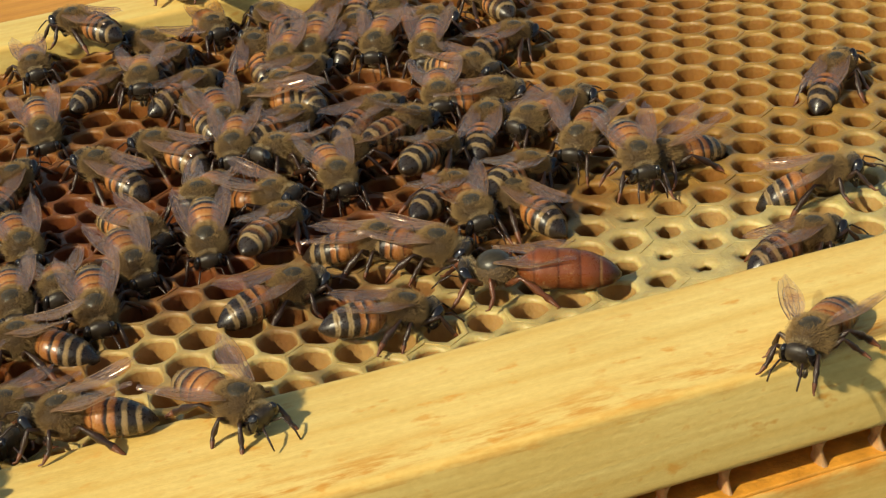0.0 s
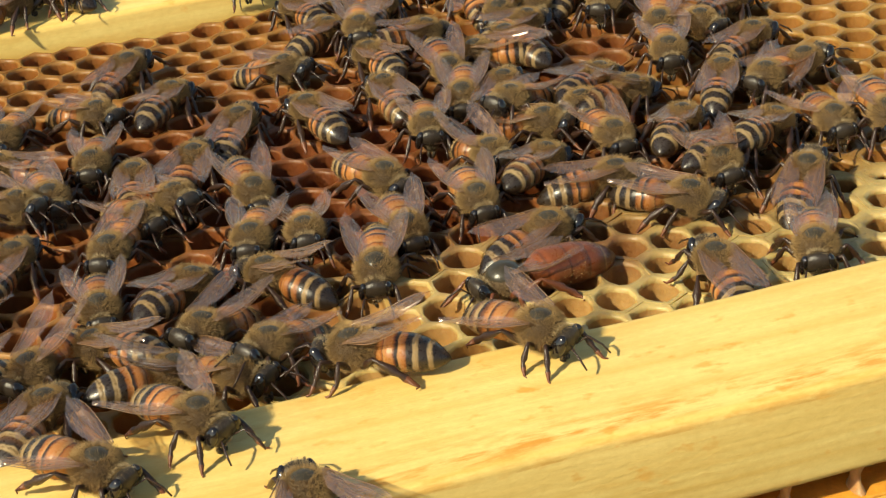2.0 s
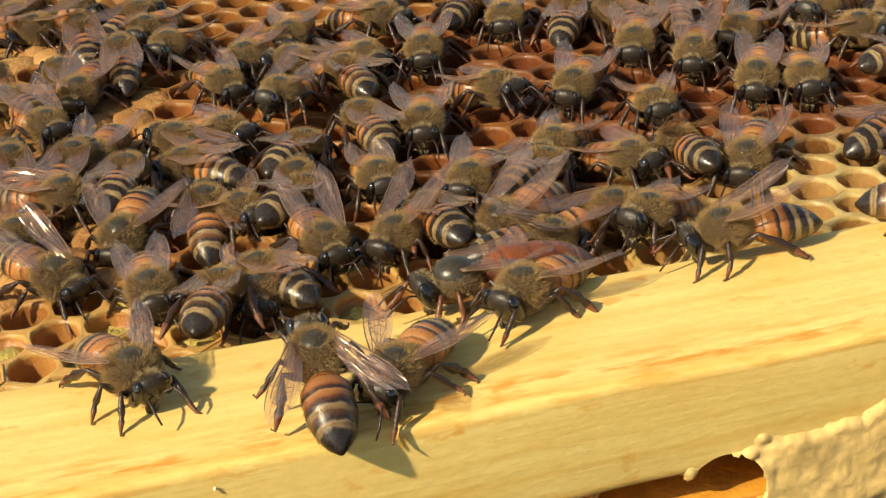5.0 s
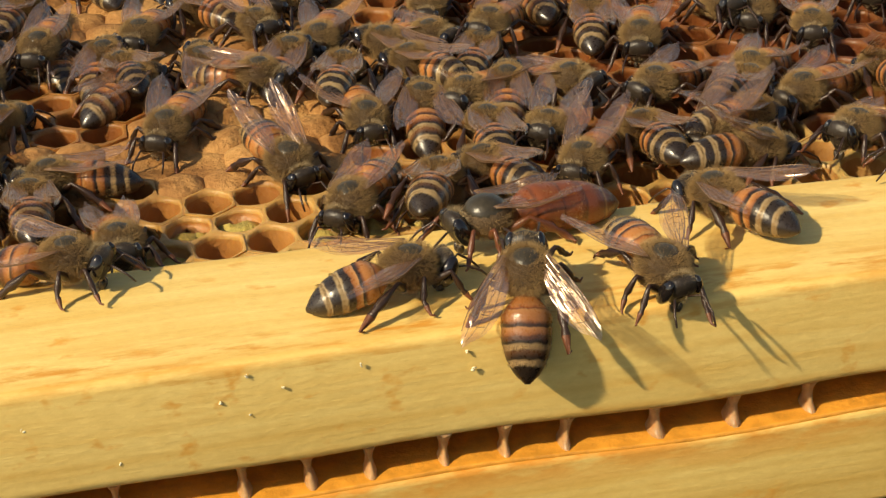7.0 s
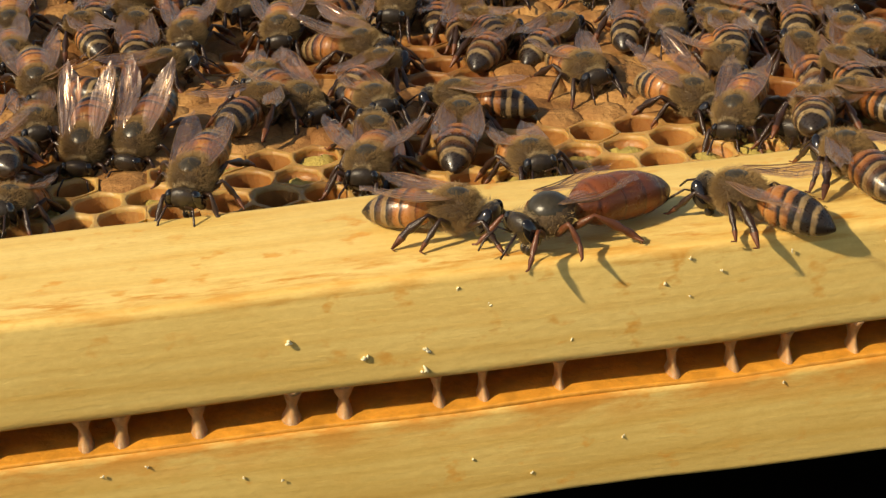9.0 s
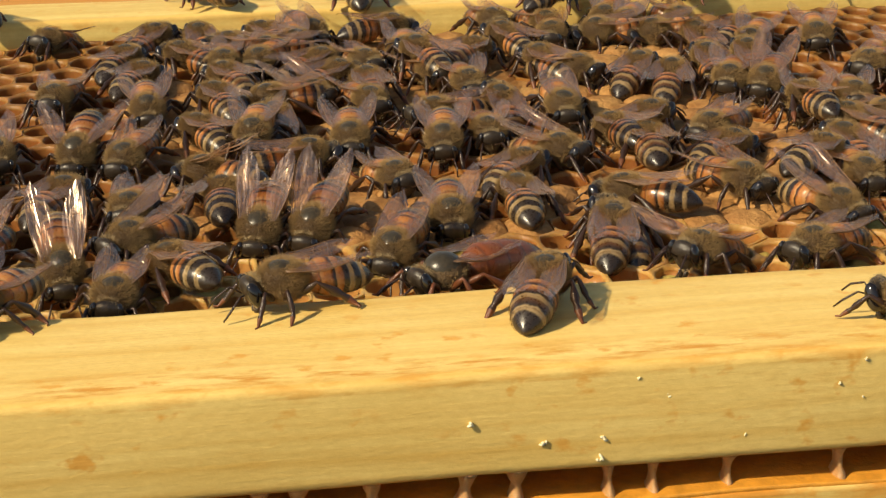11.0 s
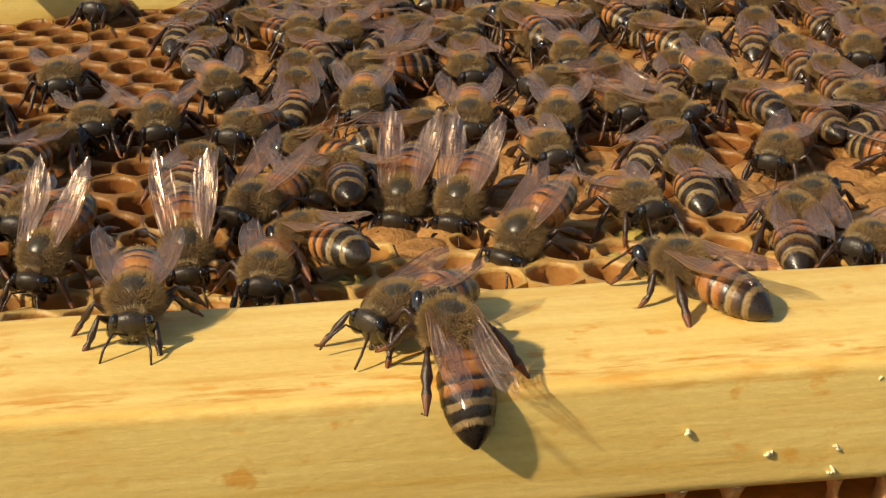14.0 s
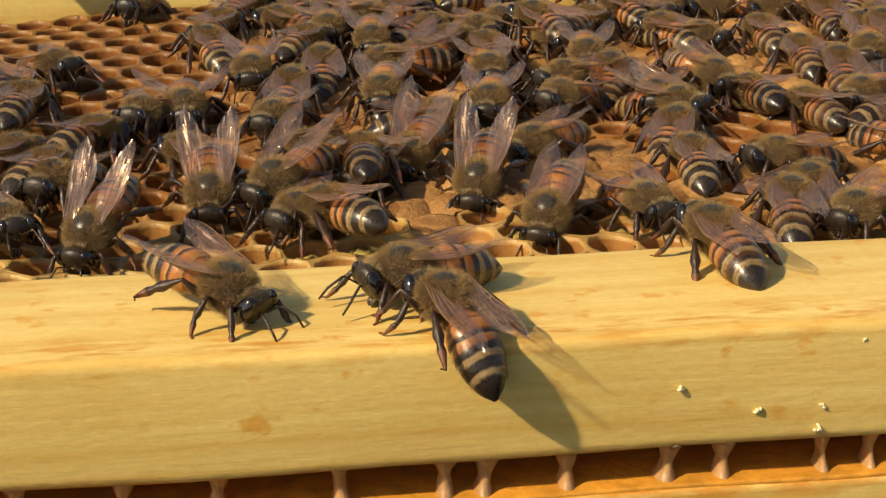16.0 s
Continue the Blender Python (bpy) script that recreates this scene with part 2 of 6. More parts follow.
MAT = {
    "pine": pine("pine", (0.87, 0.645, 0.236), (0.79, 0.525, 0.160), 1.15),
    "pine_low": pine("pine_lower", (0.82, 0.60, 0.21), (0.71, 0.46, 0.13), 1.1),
    "pine_far": pine("pine_far", (0.85, 0.65, 0.235), (0.77, 0.52, 0.16), 0.8),
    "orange_board": pine("orange_board", (0.66, 0.32, 0.07), (0.55, 0.24, 0.05), 0.5),
    "wax": wax("beeswax"),
    # inner cell walls: cocoon brown, plus dimmer light inside cells put in the colour
    "wax_inner": wax("cocoon_and_shade_wax", 0.86),
    "cap": capping(),
    "cell_floor": simple("cell_floor", (0.18, 0.088, 0.026), 0.4, 0.3, 1200),
    # foundation colour deepened to carry the shade inside the slot
    "foundation": simple("shaded_foundation", (0.075, 0.034, 0.014), 0.5, 0.4, 1200),
    "honey": simple("honey", (0.20, 0.09, 0.02), 0.08, 0.0, 600, Coat_Weight=1.0, Coat_Roughness=0.04),
    "pollen": simple("pollen", (0.50, 0.37, 0.09), 0.85, 0.9, 2600),
    "bridge_wax": simple("bridge_wax", (0.47, 0.26, 0.11), 0.35, 0.6, 1500, Subsurface_Weight=0.3, Subsurface_Radius=(0.002, 0.001, 0.0006)),
    "propolis": simple("propolis", (0.74, 0.32, 0.045), 0.38, 0.8, 900),
    "burr": simple("burr_wax", (0.80, 0.53, 0.20), 0.45, 0.7, 700),
    "flake": simple("wax_flake", (0.86, 0.77, 0.52), 0.3, 0.5, 3000),
    "abdomen": banded("worker_abdomen", WORKER_BANDS, other=BLOND_BANDS),
    "queen": banded("queen_abdomen", QUEEN_BANDS, 0.36, 0.0106, -0.0020, False),
    "thorax": simple("thorax_cuticle", (0.11, 0.066, 0.03), 0.7, 0.9, 5000),
    "scutum": simple("bald_back_plate", (0.045, 0.036, 0.022), 0.3, 0.15, 5000),
    "hair": simple("body_hair", (0.36, 0.225, 0.09), 0.7, 0.0, 900),
    "hair_dark": simple("grey_hair", (0.44, 0.32, 0.17), 0.8, 0.0, 900),
    "head": simple("head_cuticle", (0.034, 0.024, 0.016), 0.36, 0.35, 4000),
    "eye": simple("compound_eye", (0.012, 0.009, 0.008), 0.12, 0.0, 900, Coat_Weight=0.5),
    "leg": simple("leg_cuticle", (0.036, 0.017, 0.010), 0.28, 0.4, 5000, Specular_IOR_Level=0.5),
    "foot": simple("russet_foot", (0.15, 0.048, 0.018), 0.4, 0.4, 5000),
    "queen_leg": simple("amber_leg", (0.14, 0.045, 0.018), 0.3, 0.3, 5000),
    "vein": simple("wing_vein", (0.20, 0.11, 0.055), 0.4),
    # near-black colour stands in for the shadow below the frame
    "soil": simple("shaded_ground", (0.007, 0.005, 0.003), 1.0, 0.6, 40, Specular_IOR_Level=0.05),
}


def wing_material():
    """Clear brownish membrane, crinkled between its veins, that flashes where it faces the sun."""
    n = Nodes("wing_membrane")
    n.mat.blend_method = "BLEND"
    crinkle = n.noise(n.coords("Object", (170, 1500, 300)), 1.0, 2, 0.5)
    n.bump(crinkle, 1.0, 0.0007)
    tone = n.ramp(n.noise(n.coords(), 700, 2), [(0.3, (0.13, 0.058, 0.026)), (0.7, (0.24, 0.125, 0.060))])
    mat = n.done(tone, 0.35)
    clear, film = n.put("BsdfTransparent", Color=(0.90, 0.83, 0.74, 1)), n.put("MixShader")
    shine, both = n.put("BsdfGlossy", Color=(0.26, 0.205, 0.17, 1), Roughness=0.25), n.put("AddShader")
    film.inputs[0].default_value = 0.17
    n.join(clear.outputs[0], film.inputs[1])
    n.join(n.bsdf.outputs[0], film.inputs[2])
    n.join(n.bsdf.inputs["Normal"].links[0].from_socket, shine.inputs["Normal"])
    n.join(film.outputs[0], both.inputs[0])
    n.join(shine.outputs[0], both.inputs[1])
    n.join(both.outputs[0], n.tree.nodes["Material Output"].inputs[0])
    return mat


MAT["wing"] = wing_material()


# ---- mesh helpers ----
def part(name, bm, materials, parent=None, label="", smooth=True):
    """One bmesh as one mesh object, under a thing or a part."""
    mesh = bpy.data.meshes.new(name)
    bm.to_mesh(mesh)
    bm.free()
    for m in materials if isinstance(materials, (list, tuple)) else [materials]:
        mesh.materials.append(MAT[m])
    if smooth:
        mesh.polygons.foreach_set("use_smooth", [True] * len(mesh.polygons))
    ob = new(name, mesh)
    ob.parent = parent
    return tagged(ob, label)


def rings(bm, loops, closed=True, cap=True, index=0):
    """Skins a list of loops of points."""
    made = [[bm.verts.new(p) for p in loop] for loop in loops]
    for a, b in zip(made, made[1:]):
        count = len(a)
        for k in range(count if closed else count - 1):
            bm.faces.new((a[k], a[(k + 1) % count], b[(k + 1) % count], b[k])).material_index = index
    if cap and closed:
        bm.faces.new(made[0][::-1]).material_index = index
        bm.faces.new(made[-1]).material_index = index
    return made


def body(bm, stations, segs=20, index=0, power=1.0):
    """A rounded body along x: stations of (x, y, z, half width, half height)."""
    loops = []
    for x, y, z, w, h in stations:
        loops.append([(x, y + w * math.cos(a), z + h * math.sin(a)) for a in (2 * math.pi * k / segs for k in range(segs))])
    rings(bm, loops, index=index)
    bmesh.ops.recalc_face_normals(bm, faces=bm.faces)


def tube(bm, points, radii, segs=7, index=0, flat=1.0):
    """A tapered bent tube through points."""
    pts = [Vector(p) for p in points]
    loops = []
    for k, (p, r) in enumerate(zip(pts, radii)):
        way = (pts[min(k + 1, len(pts) - 1)] - pts[max(k - 1, 0)]).normalized()
        side = way.cross(Vector((0, 0, 1)))
        side = side.normalized() if side.length > 1e-6 else Vector((1, 0, 0))
        up = side.cross(way).normalized()
        loops.append([p + (side * math.cos(a) * flat + up * math.sin(a)) * r for a in (2 * math.pi * j / segs for j in range(segs))])
    rings(bm, loops, index=index)


def ellipsoid(bm, centre, radii, turn=(0, 0, 0), segs=18, index=0):
    before = set(bm.faces)
    m = Matrix.LocRotScale(centre, Euler([radians(a) for a in turn]), radii)
    bmesh.ops.create_uvsphere(bm, u_segments=segs, v_segments=segs // 2 + 2, radius=1.0, matrix=m)
    for f in set(bm.faces) - before:
        f.material_index = index


def fuzz(bm, rng, centre, radii, count, length, index, keep=None, lean=0.35):
    """Short pointed hairs standing on an ellipsoid."""
    c = Vector(centre)
    for _ in range(count):
        d = Vector((rng.gauss(0, 1), rng.gauss(0, 1), rng.gauss(0, 1))).normalized()
        if keep and not keep(d):
            continue
        root = c + Vector((d.x * radii[0], d.y * radii[1], d.z * radii[2])) * 0.98
        out = (Vector((d.x / radii[0], d.y / radii[1], d.z / radii[2])).normalized() + Vector((rng.uniform(-1, 0.4), rng.uniform(-0.6, 0.6), rng.uniform(-0.5, 0.5))) * lean).normalized()
        side = out.cross(Vector((rng.gauss(0, 1), rng.gauss(0, 1), rng.gauss(0, 1)))).normalized() * 0.000011
        tip = root + out * length * rng.uniform(0.6, 1.15)
        f = bm.faces.new([bm.verts.new(p) for p in (root - side, root + side, tip)])
        f.material_index = index


def rounded_box(bm, lo, hi, bevel, wobble=0.0, cuts=0):
    bmesh.ops.create_cube(bm, size=1.0, matrix=Matrix.LocRotScale([(a + b) / 2 for a, b in zip(lo, hi)], None, [b - a for a, b in zip(lo, hi)]))
    if cuts:
        bmesh.ops.subdivide_edges(bm, edges=[e for e in bm.edges if abs(e.verts[0].co.x - e.verts[1].co.x) > 0.05], cuts=cuts)
        for v in bm.verts:
            v.co.y += wobble * (noise.noise(v.co * 40) - 0.0)
            v.co.z += wobble * noise.noise(v.co * 55 + Vector((3, 1, 7)))
    sharp = [e for e in bm.edges if e.calc_face_angle(0) > 0.5]
    bmesh.ops.bevel(bm, geom=sharp, offset=bevel, segments=3, profile=0.6, affect="EDGES")


# ---- the frame's woodwork ----
BORE_X, BORE_Z, BORE_R = 0.0600, -0.0122, 0.0034


def bore(bar):
    """Cuts the round peg hole that runs into the bar's front across its slot."""
    bm = bmesh.new()
    bmesh.ops.create_cone(bm, cap_ends=True, segments=40, radius1=BORE_R, radius2=BORE_R, depth=0.016,
                          matrix=Matrix.Translation((BORE_X, 0.0, BORE_Z)) @ Euler((radians(90), 0, 0)).to_matrix().to_4x4())
    mesh = bpy.data.meshes.new("bore")
    bm.to_mesh(mesh)
    bm.free()
    cutter = new("bore", mesh)
    cut = bar.modifiers.new("bore", "BOOLEAN")
    cut.operation, cut.object = "DIFFERENCE", cutter
    made = bpy.data.meshes.new_from_object(bar.evaluated_get(bpy.context.evaluated_depsgraph_get()))
    bar.modifiers.clear()
    bar.data = made
    bpy.data.objects.remove(cutter)
    bpy.data.meshes.remove(mesh)
    made.polygons.foreach_set("use_smooth", [True] * len(made.polygons))
    made.set_sharp_from_angle(angle=radians(40))


def wooden_frame():
    frame_thing = tagged(new("brood_frame"), "pale pine beehive frame lying on its side, stained with propolis", "beehive frame")
    for name, lo, hi, mat, bev, label in (
        ("top_bar_half", (-0.20, 0.0, -FACE), (0.28, BAR_DEEP, 0.0), "pine", 0.0009, "pale pine bar with orange propolis along its edge"),
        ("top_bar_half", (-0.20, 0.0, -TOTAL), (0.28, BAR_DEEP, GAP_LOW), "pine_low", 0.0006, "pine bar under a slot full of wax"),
        ("bottom_bar", (-0.20, FAR_Y, -0.016), (0.28, FAR_Y + 0.012, -0.0002), "pine_far", 0.0008, ""),
        ("side_bar", (-0.21, 0.0, -0.0400), (-0.20, FAR_Y + 0.012, 0.0), "pine_far", 0.0008, ""),
        ("side_bar", (0.28, 0.0, -0.0400), (0.29, FAR_Y + 0.012, 0.0), "pine_far", 0.0008, ""),
    ):
        bm = bmesh.new()
        rounded_box(bm, lo, hi, bev, 0.00035, 60 if hi[0] - lo[0] > 0.1 else 0)
        bar = part(name, bm, mat, frame_thing, label)
        if name == "top_bar_half":
            bore(bar)
    bm = bmesh.new()
    rounded_box(bm, (-0.1995, 0.00025, GAP_LOW - 0.0003), (0.2795, 0.0068, GAP_LOW + 0.0003), 0.00025, 0.0005, 90)
    part("propolis_strip", bm, "propolis", frame_thing, "orange propolis smeared along the slot")
    return frame_thing


wooden_frame()

# added ground plane, its colour as dark as the shade under the bar
ground_bm = bmesh.new()
bmesh.ops.create_grid(ground_bm, x_segments=12, y_segments=12, size=6.0, matrix=Matrix.Translation((0, 0, -0.0402)))
tagged(part("ground", ground_bm, "soil"), kind="structure")
board_bm = bmesh.new()
rounded_box(board_bm, (-0.30, FAR_Y + 0.0165, -0.040), (0.36, FAR_Y + 0.20, -0.0075), 0.001)
tagged(part("hive_box_board", board_bm, "orange_board"), "orange-stained pine board behind the frame", "board")


# ---- comb ----
PITCH, ROW, FIRST_X, FIRST_Y = 0.00495, 0.0048, 0.0004, 0.0280


def comb_height(x, y):
    """Level of the comb's face: gently uneven, falling off towards the bar."""
    near = max(0.0, 1 - (y - BAR_DEEP) / 0.012)
    return COMB_Z + 0.0018 * noise.noise(Vector((x * 24, y * 24, 0.3))) + 0.0005 * noise.noise(Vector((x * 90, y * 90, 0.3))) - 0.0006 * near * near


def warped(x, y):
    """The bees' uneven lattice: neighbours share these corners."""
    return (x + 0.0009 * noise.noise(Vector((y * 45, x * 30, 7))) + 0.00030 * noise.noise(Vector((x * 420, y * 420, 3))),
            y + 0.0008 * noise.noise(Vector((x * 45, y * 30, 5))) + 0.00030 * noise.noise(Vector((x * 420, y * 420, 9))))


def region(x, y):
    """What the comb is like at a place: open, capped brood or honey being capped."""
    v = noise.noise(Vector((x * 34, y * 34, 2.1)))
    if -0.066 < x < 0.024 and y > 0.038 + 0.008 * v:
        return "cap" if v > -0.30 and noise.noise(Vector((x * 300, y * 300, 8))) > -0.33 else "open"
    if x > 0.130 and y < 0.058 and v > -0.1:
        return "part"
    return "open"


def cell_shape(x, y, kind, rng):
    """One wax cell with its rounded rim, wall and floor: points, faces and material slots."""
    count = 12
    verts, faces, slots = [], [], []
    hexa = []
    for k in range(6):
        ends = []
        for q in (k, k + 1):
            a = math.pi / 6 + math.pi / 3 * q
            ends.append(Vector(warped(x + PITCH / math.sqrt(3) * math.cos(a), y + ROW / 1.5 * math.sin(a))))
        hexa += [ends[0], (ends[0] + ends[1]) / 2]
    mid = sum(hexa, Vector((0, 0))) / count
    inner = min((p - mid).length for p in hexa)
    level = [comb_height(*p) for p in hexa]
    centre = comb_height(*mid)
    thick = min(1.0, max(0.0, (mid.x - 0.095) / 0.025)) * min(1.0, max(0.0, (0.07 - mid.y) / 0.02))
    if kind == "part":
        hole = inner * rng.choice((0.32, 0.45, 0.58, 0.66, 0.72))
    else:
        hole = inner * (rng.uniform(0.89, 0.94) - 0.13 * thick)
    wob = [rng.uniform(-1, 1) for _ in range(count)]
    ragged = 0.16 if kind == "part" and hole < inner * 0.6 else 0.03

    def ring(radius, z, round_off=1.0, follow=1.0, rough=0.0):
        out = []
        for k, p in enumerate(hexa):
            d = p - mid
            q = mid + d.normalized() * (radius * round_off + d.length * (radius / inner) * (1 - round_off)) * (1 + ragged * wob[k])
            out.append((q.x, q.y, (level[k] * follow + centre * (1 - follow)) + z + rough * wob[(k * 5) % count]))
        return out

    edge = [(p.x, p.y, h) for p, h in zip(hexa, level)]
    low = [(p.x, p.y, h - 0.002) for p, h in zip(hexa, level)]
    if kind == "cap":
        bulge = rng.choice((-0.0003, 0.0003, 0.0005, 0.0006, 0.0008))
        loops = [low, [(px, py, pz - 0.00028) for px, py, pz in edge], ring(inner * 0.86, bulge * 0.4 - 0.00002, 0.5, 0.8, 0.00006), ring(inner * 0.6, bulge * 0.8, 1, 0.5, 0.00010), ring(inner * 0.28, bulge, 1, 0.2, 0.00008)]
        plain = len(loops)
        floor = 0
    else:
        depth = rng.uniform(0.0050, 0.0088) if kind == "open" else 0.006
        film = -0.00035 * (1 - hole / inner)
        rise = rng.uniform(0.00003, 0.00022)
        loops = [low, [(px, py, pz + rise) for px, py, pz in edge], ring((hole + inner) / 2, rise, 0.45, 0.9, 0.00013), ring(hole * 1.03, film + rise * 0.6, 0.75, 0.7, 0.00015), ring(hole, film - 0.0003, 0.7, 0.6), ring(hole if kind == "open" else inner * 0.85, -0.0016, 0.6, 0.2), ring(inner * 0.86, -depth * 0.8, 0.4, 0.0), ring(inner * 0.6, -depth, 0.8, 0.0)]
        plain = 5
        floor = 1
        if kind == "open" and mid.y < 0.043 and -0.07 < mid.x < 0.04 and rng.random() < (0.85 if mid.y < 0.035 and -0.010 < mid.x < 0.005 else 0.25):
            floor = 3
            heap = rng.uniform(-0.0018, -0.0008)
            loops[-2] = ring(inner * 0.86, heap, 0.4, 0.0, 0.0004)
            loops[-1] = ring(inner * 0.4, heap + 0.0005, 0.8, 0.0, 0.0005)
        elif rng.random() < 0.3:
            floor = 4
    loops.insert(1, list(loops[1]))
    plain += 1
    for n, loop in enumerate(loops):
        verts += loop
        if n and n != 2:
            for k in range(count):
                a, b = (n - 1) * count + k, (n - 1) * count + (k + 1) % count
                faces.append((a, b, b + count, a + count))
                slots.append(5 if kind == "cap" else 0 if n < plain else floor if floor == 3 and n == len(loops) - 1 else 2)
    faces.append(tuple(range((len(loops) - 1) * count, len(loops) * count)))
    slots.append(5 if kind == "cap" else floor)
    return verts, faces, slots


def build_comb():
    comb = tagged(new("honeycomb"), "wax honeycomb with pale, golden and brown cells, some capped", "honeycomb")
    slab = bmesh.new()
    rounded_box(slab, (-0.199, BAR_DEEP + 0.0006, -0.0185), (0.279, FAR_Y - 0.0006, -0.0145), 0.0005)
    part("midrib", slab, "cell_floor", comb)
    waxes = [MAT[k] for k in ("wax", "cell_floor", "wax_inner", "pollen", "honey", "cap")]
    rng = random.Random(5)

    def mesh_of(name, verts, faces, slots):
        mesh = bpy.data.meshes.new(name)
        mesh.from_pydata(verts, [], faces)
        for m in waxes:
            mesh.materials.append(m)
        mesh.polygons.foreach_set("material_index", slots)
        mesh.polygons.foreach_set("use_smooth", [True] * len(faces))
        mesh.update()
        return mesh

    verts, faces, slots = [], [], []
    parts_made = 0
    for j in range(-1, 23):
        for i in range(-26, 46):
            x, y = FIRST_X + PITCH * (i + 0.5 * (j % 2)), FIRST_Y + ROW * j
            if y > FAR_Y - 0.003 or (j < 0 and QUEEN_GAP[0] < x < QUEEN_GAP[1]):
                continue
            shape = cell_shape(x, y, region(x, y), rng)
            if j < 4 and -0.118 < x < 0.172 and parts_made < 300:
                cell = new("cell", mesh_of("cell", *shape))
                cell.parent = comb
                parts_made += 1
            else:
                base = len(verts)
                verts += shape[0]
                faces += [tuple(v + base for v in f) for f in shape[1]]
                slots += shape[2]
    ob = tagged(new("distant_comb", mesh_of("distant_comb", verts, faces, slots)), kind="stuff")
    ob.parent = comb


# ---- insects ----
def wing_mesh(length, width, rng_seed):
    """A membrane along -x from its root, leading edge outwards (+y), with raised veins."""
    rng = random.Random(rng_seed)
    bm = bmesh.new()
    nu, nv = 14, 6

    def at(u, v):
        lead = width * (0.16 + 0.20 * math.sin(u * 2.4)) * (1 - 0.5 * u**6)
        trail = -width * (0.10 + 0.72 * math.sin(min(1.0, u * 1.06) ** 0.9 * math.pi) ** 0.75 * (0.45 + 0.55 * u))
        taper = math.sqrt(max(0.0, 1 - max(0, (u - 0.82) / 0.18) ** 2))
        y = (trail + (lead - trail) * v) * (0.25 + 0.75 * taper)
        z = 0.00016 * math.sin(u * 7 + v * 2.0) + 0.00035 * u * (1 - v)
        return Vector((-length * u, y, z))

    grid = [[bm.verts.new(at(u / nu, v / nv)) for v in range(nv + 1)] for u in range(nu + 1)]
    for a, b in zip(grid, grid[1:]):
        for k in range(nv):
            bm.faces.new((a[k], a[k + 1], b[k + 1], b[k]))
    for v0, v1, u1, r in ((1.0, 1.0, 0.86, 0.00006), (0.8, 0.72, 0.9, 0.000035), (0.6, 0.40, 0.95, 0.00003), (0.45, 0.12, 0.8, 0.00003)):
        steps = 9
        tube(bm, [at(0.02 + (u1 - 0.02) * k / steps, v0 + (v1 - v0) * k / steps) for k in range(steps + 1)], [r * (1 - 0.5 * k / steps) for k in range(steps + 1)], 5, 1)
    for u, va, vb in ((0.35, 0.55, 0.78), (0.55, 0.3, 0.75), (0.72, 0.2, 0.72), (0.5, 0.75, 0.99)):
        tube(bm, [at(u, va), at(u + 0.04, (va + vb) / 2), at(u + 0.02, vb)], [0.000026] * 3, 5, 1)
    return bm


LEG_POSES = {
    "stand": [((1.3, 1.1, 1.3), (2.5, 2.6, 2.5), (3.3, 3.3, 0.9), (3.9, 3.9, 0.1)), ((0.2, 1.4, 1.2), (0.5, 3.2, 2.6), (0.4, 4.2, 1.0), (0.9, 5.0, 0.1)),
              ((-0.9, 1.3, 1.2), (-2.2, 2.9, 2.7), (-4.2, 3.6, 1.3), (-5.7, 4.1, 0.1))],
    "stride": [((1.3, 1.1, 1.3), (3.0, 2.1, 2.4), (4.2, 2.5, 0.9), (5.0, 2.8, 0.1)), ((0.2, 1.4, 1.2), (-0.3, 3.2, 2.5), (-0.9, 4.2, 1.0), (-1.2, 5.0, 0.1)),
               ((-0.9, 1.3, 1.2), (-1.4, 3.2, 2.8), (-3.0, 4.0, 1.4), (-4.0, 4.9, 0.1))],
}


